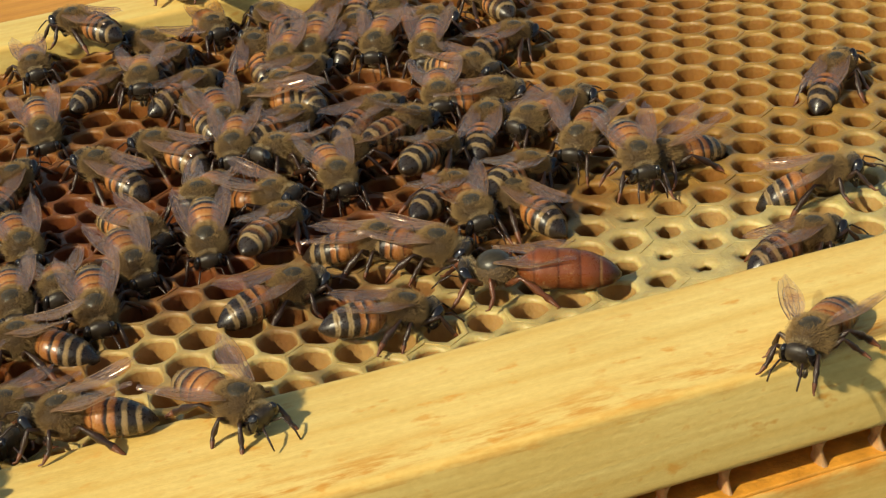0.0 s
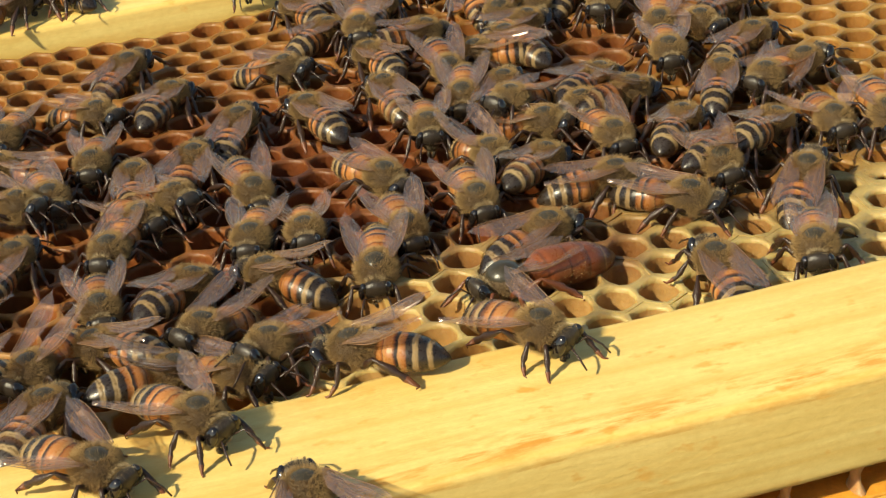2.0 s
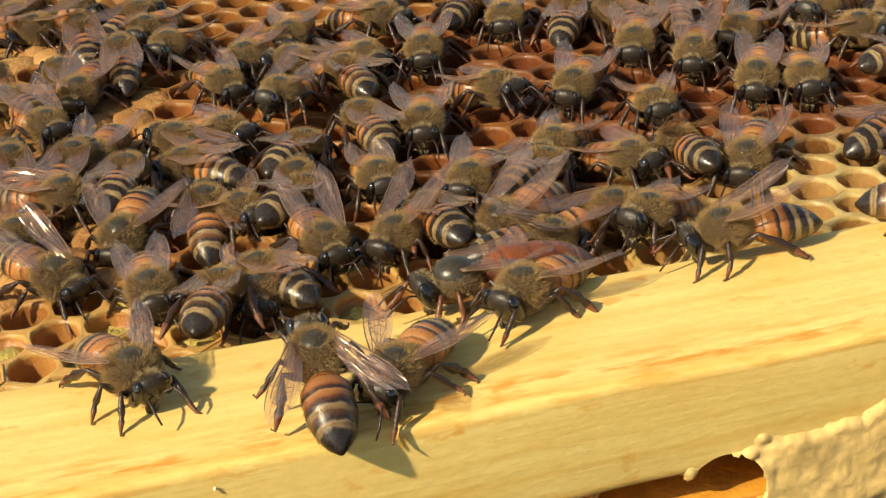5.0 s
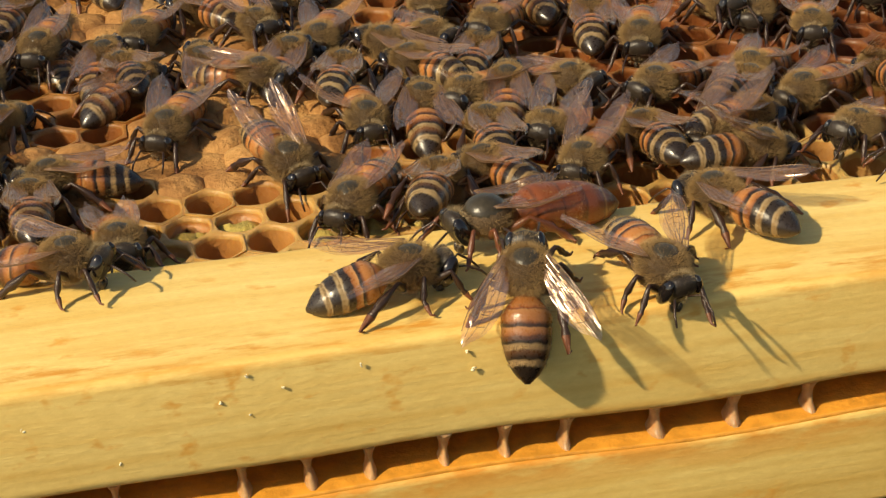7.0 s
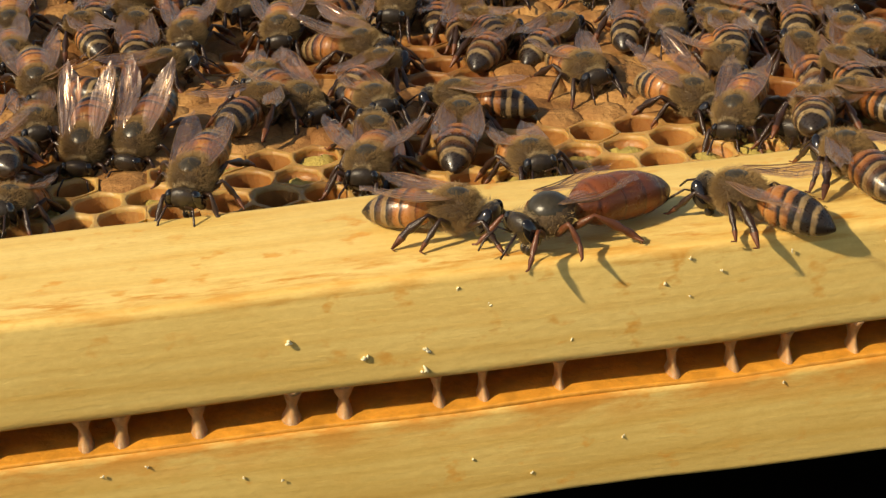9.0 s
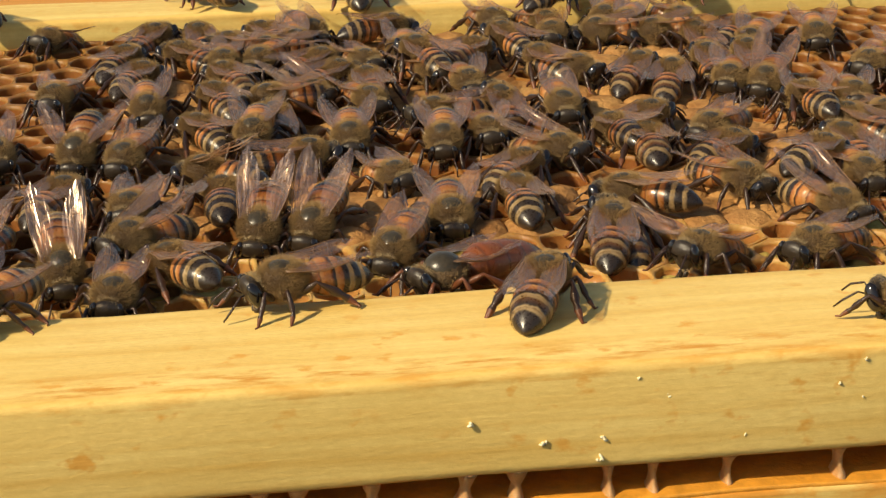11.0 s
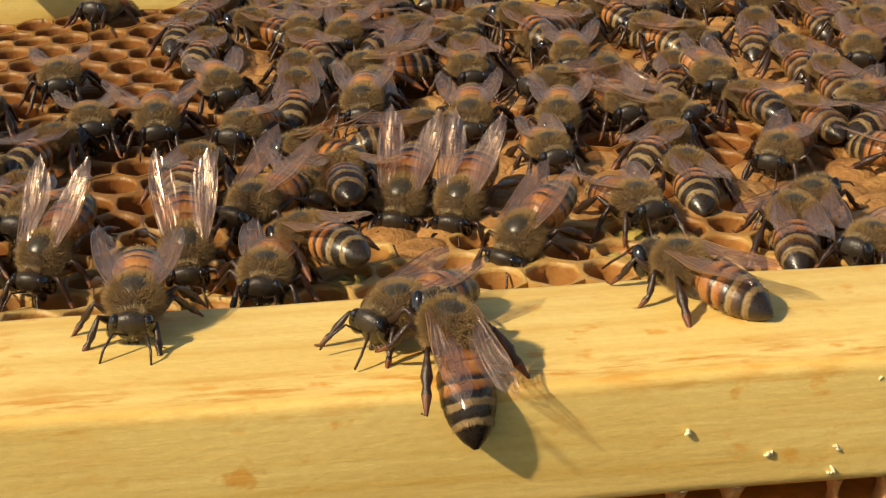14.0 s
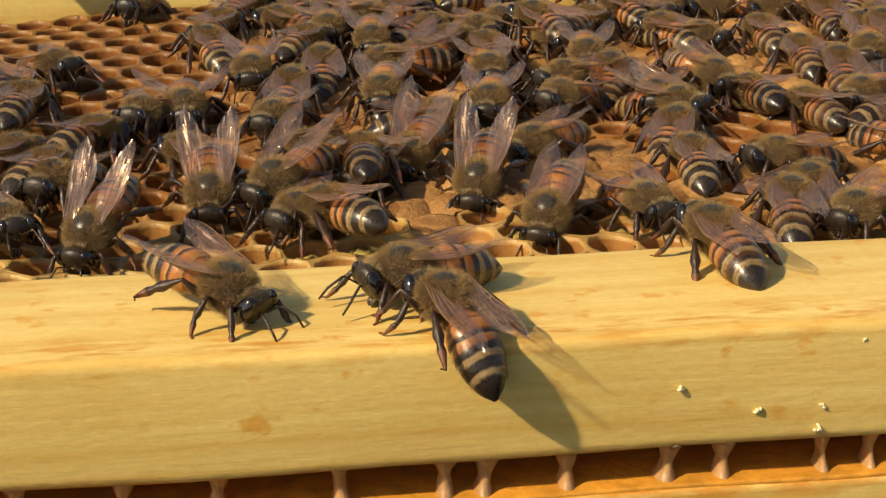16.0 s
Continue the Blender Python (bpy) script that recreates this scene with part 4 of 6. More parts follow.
    rows_p1 = crawl((5.5, 13.6, 12.7, -67, 0.0, 0, 0), (6, 16.7, 16.6, -52, 0.0, 0, 0), (6.25, 16.4, 14.9, -15, 0.0, -2, 0), (6.5, 16.0, 13.3, 21, 0.0, -4, 0), (7, 14.8, 7.3, 9, 0.0, -1, 0), (7.5, 14.6, 4.1, 52, 0.0, 5, 0), (8, 12.2, 5.4, 71, 2.0, 23, 0), (8.5, 7.9, 5.3, 115, 0.0, 6, 0), (9, 5.5, 4.3, 140, 0.0, 2, 0))
    walk(colony[6], rows_p1)
    rows_p2 = crawl((2.5, 62.1, -0.8, 92, 0.0, 1, 0), (3, 65.9, 5.3, 93, 0.0, 1, 0), (3.2, 65.9, 5.3, 93, 0.0, 1, 0), (4.25, 47.0, 1.5, 120, 0.0, 2, 0), (5.3, 24.0, 7.6, 77, 3.0, 23, 0), (5.5, 23.5, 7.0, 75, 2.6, 23, 0), (6, 23.1, 4.5, 80, 1.8, 25, 0), (6.5, 23.8, 4.8, 72, 0.5, 10, 0), (7, 23.9, 3.3, 76, 1.0, 22, 0), (7.5, 22.9, 3.2, 109, 0.9, 20, 0), (8, 19.5, 7.1, 139, 0.0, 5, 0), (8.5, 15.5, 13.0, 135, 0.0, 3, 0), (9, 18.0, 10.3, 100, 0.0, -2, 0))
    walk(colony[7], rows_p2)
    rows_c1 = crawl((11.5, -78.0, 16.8, -126, 0.0, -2, -2), (12, -78.8, 18.2, -112, 0.0, -5, -2), (12.5, -79.4, 15.9, -111, 0.0, -2, -2), (13, -78.1, 15.3, -110, 0.0, -6, -2), (13.5, -76.1, 17.9, -108, 0.0, -6, -2), (14, -75.4, 15.0, -96, 0.0, -9, -2), (14.5, -76.3, 13.8, -95, 0.0, -7, -2), (15, -75.5, 12.3, -96, 0.0, -8, -2), (15.5, -72.1, 7.4, -47, 0.0, -8, -2), (16, -70.5, 8.3, -47, 0.0, -10, -2))
    walk(colony[8], rows_c1)
    rows_c2 = crawl((9, -41.9, 22.3, -110, 0.0, -12, -2), (9.2, -41.9, 22.3, -110, 0.0, -12, -2), (11.3, -50.8, 17.6, -165, 0.0, 0, -2), (11.5, -50.8, 17.6, -165, 0.0, 0, -2), (12, -55.2, 16.1, -160, 0.0, 4, -2), (12.5, -58.8, 11.0, -157, 0.0, -6, -2), (13, -58.2, 16.7, -161, 0.0, -1, -2), (13.5, -57.0, 19.4, -162, 0.0, 5, -2), (14, -55.7, 9.7, -141, 0.0, -2, -2), (14.5, -59.3, 12.6, -147, 0.0, -1, -2), (15, -60.0, 12.5, -156, 0.0, -2, -2), (15.5, -56.4, 8.3, -147, 0.0, 5, -2), (16, -56.2, 9.7, -160, 0.0, 1, -2))
    walk(colony[9], rows_c2)
    rows_c3 = crawl((0, -62.0, 6.5, -8, 0.0, 2, -2), (7.2, -56.0, 6.5, -8, 0.0, 2, -2), (7.6, -43.0, 6.0, -8, 0.0, 2, -2), (8, -29.4, 5.6, -12, 0.0, 3, -2), (8.5, -17.3, 7.1, -29, 0.0, 4, -2), (9, -19.3, 7.3, -32, 0.0, 0, -2), (9.2, -19.3, 7.3, -32, 0.0, 0, -2), (10.25, -22.8, 11.3, 21, 0.0, 2, -2), (11.3, -26.2, 15.3, 73, 0.0, 4, -2), (11.5, -26.2, 15.3, 73, 0.0, 4, -2), (12, -29.8, 12.1, 114, 0.0, 0, -2), (12.5, -28.9, 13.3, 112, 0.0, 2, -2), (13, -30.8, 16.6, 124, 0.0, 2, -2), (13.5, -28.6, 15.8, 117, 0.0, 3, -2), (14, -31.8, 15.2, 124, 0.0, 3, -2), (14.5, -27.2, 17.9, 75, 0.0, 5, -2), (15, -27.8, 15.0, 77, 0.0, 2, -2), (15.5, -27.9, 16.3, 105, 0.0, 4, -2), (16, -28.4, 16.4, 99, 0.0, 6, -2))
    walk(colony[10], rows_c3)
    rows_c4 = crawl((0, -92.0, -0.3, 108, -19.5, 81, 1), (9.2, -92.0, -0.3, 108, -19.5, 81, 1), (11.3, -53.0, -0.3, 108, -19.5, 81, 1), (12, -52.0, -0.3, 108, -16.5, 81, 1), (12.5, -51.7, -0.3, 109, -11.4, 81, 1), (13, -52.6, -0.3, 71, 1.4, 80, 1), (13.5, -52.6, 1.1, 80, 0.0, 16, 1), (14, -53.1, 4.4, 101, 0.9, 16, 1), (14.5, -53.7, 3.6, 118, 0.7, 15, 1), (15, -52.8, 4.6, 109, 0.1, 5, 1), (15.5, -53.6, 4.3, 107, 0.5, 11, 1), (16, -53.8, 3.3, 114, 0.0, 4, 1))
    walk(colony[11], rows_c4)
    rows_k4 = crawl((6, -10.2, 17.8, -31, 0.0, 7, 0), (6.5, -12.6, 16.9, -6, 0.0, 0, 0), (7, -12.8, 16.9, -26, 0.0, 7, 0), (7.5, -12.2, 16.9, -3, 0.0, -2, 0), (8, -12.1, 17.7, -27, 0.0, 3, 0), (8.5, -14.5, 17.2, -37, 0.0, 3, 0), (8.75, -19.5, 23.3, -72, -1.9, 0, 0), (9, -24.6, 29.5, -108, -3.7, -3, 0), (9.2, -24.6, 29.5, -108, -3.7, -3, 0), (9.72, -21.5, 32.2, -151, -3.7, 2, 0), (10.25, -18.4, 34.9, -194, -3.7, 6, 0), (10.78, -15.4, 37.6, -238, -3.7, 11, 0), (11.3, -12.3, 40.3, -281, -3.7, 15, 0), (11.5, -12.3, 40.3, -281, -3.7, 15, 0), (13, -11.3, 38.2, -309, -3.7, 12, 0))
    walk(colony[12], rows_k4)
    walk(colony[13], crawl((0, 96.5, 41.3, 13, -3.7, 1, 3), (1.5, 96.7, 42.3, 22, -3.7, 4, 3), (3, 97.4, 40.9, 19, -3.7, -2, 3)))
    walk(colony[14], crawl((0, 108.1, 46.8, -24, -3.7, 4, 0), (1.5, 107.8, 51.5, -25, -3.7, 2, 0), (2.25, 108.2, 50.1, 11, -3.7, 3, 0), (3, 108.6, 48.7, 47, -3.7, 3, 0)))
    walk(colony[15], crawl((0, 98.9, 57.4, 47, -3.7, -11, -1), (1.5, 99.7, 58.8, 50, -3.7, -9, -1), (3, 106.9, 58.7, 21, -3.7, -13, -1)))
    walk(colony[16], crawl((0, 90.2, 57.4, -100, -3.7, -15, 1), (1.5, 91.0, 53.8, -84, -3.7, -8, 1), (3, 93.6, 50.7, -111, -3.7, 1, 1), (3.2, 93.6, 50.7, -111, -3.7, 1, 1), (5.3, 92.9, 56.9, -105, -3.7, 1, 1), (5.5, 92.9, 56.9, -105, -3.7, 1, 1)))
    walk(colony[17], crawl((0, 81.3, 55.5, -83, -3.7, -10, 2), (1.5, 84.6, 49.8, -84, -3.7, -7, 2), (3, 78.5, 48.7, -104, -3.7, -3, 2), (3.2, 78.5, 48.7, -104, -3.7, -3, 2), (5.3, 67.5, 43.2, -66, -3.7, 12, 2), (5.5, 67.5, 43.2, -66, -3.7, 12, 2), (6.25, 65.7, 42.5, -109, -3.7, 5, 2), (7, 63.9, 41.9, -152, -3.7, -2, 2)))
    walk(colony[18], crawl((0, 83.6, 62.8, -64, -3.7, -3, -2), (3.2, 83.6, 62.8, -64, -3.7, -3, -2), (4.25, 86.0, 61.0, -92, -3.7, -5, -2), (5.3, 88.4, 59.1, -120, -3.7, -6, -2), (5.5, 88.4, 59.1, -120, -3.7, -6, -2)))
    walk(colony[19], crawl((0, 75.7, 47.2, -94, -3.7, -11, 1), (1.5, 75.7, 40.8, -101, -3.7, -10, 1), (3, 84.1, 43.8, -111, -3.7, -4, 1), (3.2, 84.1, 43.8, -111, -3.7, -4, 1), (5.3, 78.2, 38.8, -124, -3.7, -7, 1), (5.5, 78.2, 38.8, -124, -3.7, -7, 1)))
    walk(colony[20], crawl((0, 66.7, 44.6, 145, -3.7, 4, 3), (1.5, 66.6, 45.6, 131, -3.7, 1, 3), (3.2, 66.6, 45.6, 131, -3.7, 1, 3), (5.3, 73.8, 45.0, 91, -3.7, -16, 3), (5.5, 73.8, 45.0, 91, -3.7, -16, 3)))
    walk(colony[21], crawl((0, 67.1, 53.1, -93, -3.7, -7, 0), (1.5, 67.5, 55.1, -117, -3.7, 2, 0), (3, 63.8, 53.0, -86, -3.7, 0, 0), (3.2, 63.8, 53.0, -86, -3.7, 0, 0), (5.3, 61.2, 50.4, -132, -3.7, 10, 0), (5.5, 61.2, 50.4, -132, -3.7, 10, 0), (7, 60.5, 49.4, -137, -3.7, 7, 0)))
    walk(colony[22], crawl((0, 69.6, 67.1, -85, -3.7, -9, -4), (1.5, 67.5, 66.6, -85, -3.7, -9, -4), (3, 72.0, 66.6, -85, -3.7, -9, -4), (3.2, 72.0, 66.6, -85, -3.7, -9, -4), (5.3, 68.4, 66.0, -127, -3.7, -2, -4), (5.5, 68.4, 66.0, -127, -3.7, -2, -4), (8, 66.7, 66.9, -116, -3.7, -3, -4)))
    walk(colony[23], crawl((0, 76.3, 101.1, -91, -3.7, -17, 0), (0.75, 78.3, 101.7, -63, -3.7, -6, 0), (1.5, 80.3, 102.3, -35, -3.7, 6, 0), (3, 78.8, 101.4, -57, -3.7, 10, 0), (3.2, 78.8, 101.4, -57, -3.7, 10, 0), (4.25, 73.1, 96.2, -86, -3.7, 4, 0), (5.3, 67.4, 90.9, -114, -3.7, -2, 0), (5.5, 67.4, 90.9, -114, -3.7, -2, 0)))
    walk(colony[24], crawl((0, 81.5, 85.6, 120, -3.7, 8, -3), (1.5, 79.5, 86.7, 110, -3.7, -1, -3), (3, 80.7, 87.1, 101, -3.7, 1, -3)))
    walk(colony[25], crawl((0, 89.4, 87.5, 125, -3.7, 4, -2), (1.5, 90.8, 89.4, 104, -3.7, 2, -2), (3, 88.3, 86.6, 80, -3.7, 0, -2)))
    walk(colony[26], crawl((0, 78.2, 126.0, -91, -3.7, -3, 2), (1.5, 79.3, 131.1, -91, 0.0, -3, 2)))
    walk(colony[27], crawl((0, 85.6, 131.5, 127, 0.0, 2, -4), (1.5, 86.8, 126.0, 112, -3.7, -5, -4), (3, 82.2, 122.9, 99, -3.7, -1, -4)))
    walk(colony[28], crawl((0, 94.7, 126.0, 138, -3.7, 14, -3), (1.5, 92.2, 126.0, 138, -3.7, 14, -3)))
    walk(colony[29], crawl((0, 87.7, 113.3, 40, -3.7, -3, 0)))
    walk(colony[30], crawl((0, 98.3, 105.2, 32, -3.7, -2, 0), (1.5, 99.5, 107.0, 37, -3.7, -11, 0), (2.25, 99.5, 104.3, -9, -3.7, -5, 0), (3, 99.6, 101.6, -56, -3.7, 1, 0)))
    walk(colony[31], crawl((0, 113.6, 126.0, 103, -3.7, 3, 0)))
    walk(colony[32], crawl((0, 116.0, 109.0, -116, -3.7, -15, 1), (1.5, 116.6, 108.5, -93, -3.7, -9, 1)))
    walk(colony[33], crawl((0, 123.9, 113.8, 55, -3.7, 8, 0)))
    walk(colony[34], crawl((0, 124.7, 105.2, -119, -3.7, -11, 2), (1.5, 123.1, 103.7, -128, -3.7, 5, 2), (3, 130.8, 101.9, -110, -3.7, -2, 2)))
    walk(colony[35], crawl((0, 130.3, 100.0, -115, -3.7, -16, -2), (1.5, 129.1, 92.3, -110, -3.7, -9, -2)))
    walk(colony[36], crawl((0, 142.2, 97.2, 29, -3.7, -3, 1), (1.5, 140.4, 92.4, 27, -3.7, -7, 1), (3, 140.0, 101.4, 61, -3.7, 2, 1)))
    walk(colony[37], crawl((0, 133.6, 79.4, -14, -3.7, 2, 0), (1.5, 138.9, 81.3, 20, -3.7, 4, 0), (3, 136.4, 82.7, 45, -3.7, -1, 0)))
    walk(colony[38], crawl((0, 134.0, 68.6, -145, -3.7, 4, 0)))
    walk(colony[39], crawl((0, 120.6, 76.4, 30, -3.7, -10, 2), (1.5, 116.3, 73.7, 30, -3.7, -10, 2), (3, 120.9, 71.4, 5, -3.7, -7, 2)))
    walk(colony[40], crawl((0, 118.1, 82.2, 33, -3.7, -2, 0), (1.5, 115.3, 77.8, 38, -3.7, -11, 0), (3, 115.7, 79.9, 40, -3.7, -5, 0)))
    walk(colony[41], crawl((0, 129.9, 72.5, 60, -3.7, 5, 0)))
    walk(colony[42], crawl((0, 137.6, 59.8, -130, -3.7, -9, 2), (1.5, 135.7, 52.8, -96, -3.7, 0, 2)))
    walk(colony[43], crawl((0, 144.1, 50.5, -170, -3.7, 5, 1), (1.5, 145.0, 51.6, -160, -3.7, 9, 1)))
    walk(colony[44], crawl((0, 174.4, 62.9, 44, -3.7, 9, -3)))
    walk(colony[45], crawl((0, 159.3, 36.2, -13, -3.7, 14, -4)))
    walk(colony[46], crawl((0, 150.0, 23.9, 16, -3.7, -1, -2)))
    walk(colony[47], crawl((0, 124.9, 49.9, 110, -3.7, 6, 4), (0.75, 126.2, 46.4, 81, -3.7, 10, 4), (1.5, 127.5, 42.9, 52, -3.7, 14, 4)))
    walk(colony[48], crawl((0, 128.7, 55.2, 37, -3.7, -13, 3)))
    walk(colony[49], crawl((0, 119.8, 48.4, -92, -3.7, -3, 4)))
    walk(colony[50], crawl((0, 119.2, 55.0, 41, -3.7, -11, 0), (1.5, 123.0, 52.3, 25, -3.7, -10, 0)))
    walk(colony[51], crawl((0, 108.0, 66.1, -89, -3.7, -9, -3), (1.5, 111.2, 61.0, -86, -3.7, -2, -3)))
    walk(colony[52], crawl((0, 107.4, 85.4, 27, -3.7, -6, 1), (1.5, 104.2, 81.3, 51, -3.7, -1, 1), (3, 104.5, 85.8, 69, -3.7, 11, 1)))
    walk(colony[53], crawl((0, 105.1, 73.2, -54, -3.7, 13, 2), (1.5, 105.6, 68.5, -43, -3.7, 9, 2)))
    walk(colony[54], crawl((0, 96.9, 97.1, 94, -3.7, 1, -1), (1.5, 91.1, 100.6, 103, -3.7, -5, -1)))
    walk(colony[55], crawl((0, 100.1, 64.1, -52, -3.7, 13, 1), (3, 96.4, 62.5, -80, -3.7, 8, 1), (3.2, 96.4, 62.5, -80, -3.7, 8, 1), (5.3, 84.2, 70.0, -119, -3.7, -5, 1), (5.5, 84.2, 70.0, -119, -3.7, -5, 1)))
    walk(colony[56], crawl((0, 91.2, 69.0, -122, -3.7, 5, -4), (1.5, 92.7, 72.0, -90, -3.7, 1, -4), (3, 89.7, 77.3, -125, -3.7, 0, -4), (3.2, 89.7, 77.3, -125, -3.7, 0, -4), (5.3, 92.2, 73.9, -139, -3.7, 3, -4), (5.5, 92.2, 73.9, -139, -3.7, 3, -4)))
    walk(colony[57], crawl((0, 108.8, 115.0, 89, -3.7, 14, 1), (1.5, 110.0, 119.0, 89, -3.7, 14, 1)))
    walk(colony[58], crawl((0, 109.1, 97.3, 110, -3.7, 0, -1)))
    walk(colony[59], crawl((0, 121.2, 66.4, 44, -3.7, -16, -1), (1.5, 120.2, 63.8, 43, -3.7, -9, -1), (3, 119.8, 57.1, 79, -3.7, -8, -1)))
    walk(colony[60], crawl((0, 128.0, 126.0, 66, -3.7, 2, -1)))
    walk(colony[61], crawl((0, 144.2, 114.7, 96, -3.7, -4, -4)))
    walk(colony[62], crawl((0, 108.2, 140.0, 89, 0.0, -3, 0)))
    walk(colony[63], crawl((0, 101.7, 143.0, 97, 0.0, -2, 3)))
    walk(colony[64], crawl((1.5, 61.9, 26.1, -45, -3.7, 9, -1), (3, 58.0, 27.0, -45, -3.7, 9, -1), (3.2, 58.0, 27.0, -45, -3.7, 9, -1), (4.25, 60.2, 30.2, -14, -3.7, 5, -1), (5.3, 62.3, 33.4, 17, -3.7, 2, -1), (5.5, 62.3, 33.4, 17, -3.7, 2, -1), (7, 55.9, 37.4, 27, -3.7, -12, -1)))
    walk(colony[65], crawl((1.5, 47.7, 37.9, 143, -3.7, -11, 0), (3, 49.3, 37.5, 125, -3.7, -12, 0), (3.2, 49.3, 37.5, 125, -3.7, -12, 0), (5.3, 45.0, 40.0, 97, -3.7, -11, 0), (5.5, 45.0, 40.0, 97, -3.7, -11, 0), (8, 44.6, 35.1, 97, -3.7, -11, 0)))
    walk(colony[66], crawl((1.5, 72.3, 53.6, -95, -3.7, 6, 0), (3, 72.7, 52.0, -107, -3.7, 7, 0), (3.2, 72.7, 52.0, -107, -3.7, 7, 0), (5.3, 75.2, 56.6, -98, -3.7, 9, 0), (5.5, 75.2, 56.6, -98, -3.7, 9, 0), (7, 71.9, 59.8, -109, -3.7, 3, 0)))
    walk(colony[67], crawl((1.5, 48.8, 46.1, -84, -3.7, -2, 0), (3, 49.1, 44.8, -118, -3.7, 2, 0), (3.2, 49.1, 44.8, -118, -3.7, 2, 0), (5.3, 51.0, 45.7, -125, -3.7, 2, 0), (5.5, 51.0, 45.7, -125, -3.7, 2, 0), (7, 49.5, 48.4, -146, -3.7, 3, 0), (8, 47.7, 48.5, -158, -3.7, 5, 0)))
    walk(colony[68], crawl((1.5, 58.1, 47.2, 45, -3.7, -11, 4), (3, 58.5, 45.5, 47, -3.7, -13, 4)))
    walk(colony[69], crawl((1.5, 56.4, 36.6, -139, -3.7, 14, -4), (3, 61.7, 36.2, -139, -3.7, 14, -4), (3.2, 61.7, 36.2, -139, -3.7, 14, -4), (5.3, 50.8, 35.2, -150, -3.7, -9, -4), (5.5, 50.8, 35.2, -150, -3.7, -9, -4), (8, 51.7, 34.8, -131, -3.7, -2, -4)))
    walk(colony[70], crawl((1.5, 52.0, 84.7, -103, -3.7, 1, 1), (3, 51.1, 80.5, -102, -3.7, -3, 1), (3.2, 51.1, 80.5, -102, -3.7, -3, 1), (5.3, 56.3, 85.3, -107, -3.7, -3, 1), (5.5, 56.3, 85.3, -107, -3.7, -3, 1)))
    walk(colony[71], crawl((1.5, 55.7, 79.0, 73, -3.7, 3, 1), (3, 57.4, 71.3, 108, -3.7, -6, 1), (3.2, 57.4, 71.3, 108, -3.7, -6, 1), (5.3, 43.6, 66.6, 96, -3.7, -2, 1), (5.5, 43.6, 66.6, 96, -3.7, -2, 1), (7, 48.8, 71.6, 77, -3.7, 1, 1), (8, 50.0, 70.1, 82, -3.7, -13, 1)))
    walk(colony[72], crawl((1.5, 64.6, 77.8, 68, -3.7, 7, 4), (3, 60.8, 83.5, 60, -3.7, -2, 4), (3.2, 60.8, 83.5, 60, -3.7, -2, 4), (5.3, 44.6, 81.8, 99, -3.7, -9, 4), (5.5, 44.6, 81.8, 99, -3.7, -9, 4), (8, 41.9, 76.5, 91, -3.7, -12, 4)))
    walk(colony[73], crawl((1.5, 56.3, 66.3, -68, -3.7, 6, 0), (3, 54.2, 61.3, -65, -3.7, 4, 0), (3.2, 54.2, 61.3, -65, -3.7, 4, 0), (5.3, 50.0, 62.5, -107, -3.7, 0, 0), (5.5, 50.0, 62.5, -107, -3.7, 0, 0), (7, 52.3, 62.6, -110, -3.7, -4, 0), (8, 54.8, 64.1, -110, -3.7, -4, 0)))
    walk(colony[74], crawl((1.5, 51.9, 59.9, -113, -3.7, -3, 2), (3, 49.9, 55.3, -125, -3.7, 8, 2), (3.2, 49.9, 55.3, -125, -3.7, 8, 2), (5.3, 42.0, 49.1, -90, -3.7, 8, 2), (5.5, 42.0, 49.1, -90, -3.7, 8, 2), (7, 41.5, 51.5, -54, -3.7, 12, 2), (8, 39.5, 55.0, -94, -3.7, -6, 2), (9, 36.0, 61.6, -85, -3.7, 9, 2)))
    walk(colony[75], crawl((1.5, 71.1, 87.1, 57, -3.7, 7, 1), (3, 70.2, 90.2, 78, -3.7, 8, 1), (3.2, 70.2, 90.2, 78, -3.7, 8, 1), (5.3, 76.5, 90.1, 63, -3.7, -2, 1), (5.5, 76.5, 90.1, 63, -3.7, -2, 1)))
    walk(colony[76], crawl((1.5, 63.1, 100.9, 56, -3.7, -3, 0), (3, 65.6, 98.7, 56, -3.7, -10, 0)))
    walk(colony[77], crawl((1.5, 60.4, 114.0, 38, -3.7, 8, 1), (3, 58.4, 115.9, 86, -3.7, 8, 1)))
    walk(colony[78], crawl((0, 52.3, 143.0, 125, 0.0, 2, -3)))
    walk(colony[79], crawl((1.5, 97.1, 117.3, 54, -3.7, -5, -1), (3, 96.3, 121.1, 74, -3.7, 2, -1)))
    walk(colony[80], crawl((0, 99.3, 91.0, -89, -3.7, -13, 1)))
    walk(colony[81], crawl((0, 140.7, 70.9, 17, -3.7, 11, 0)))
    walk(colony[82], crawl((0, 140.6, 49.5, -98, -2.5, -10, -2)))
    walk(colony[83], crawl((0.2, 120.7, 25.6, -112, -15.5, -70, 4), (0.9, 120.7, 25.6, -112, -3.7, 0, 4), (1.5, 120.7, 25.6, -112, -3.7, 0, 4)))
    walk(colony[84], crawl((0, 111.5, 107.5, -118, -3.7, -10, 1)))
    walk(colony[85], crawl((0, 105.0, 126.0, -87, -3.7, 0, -1)))
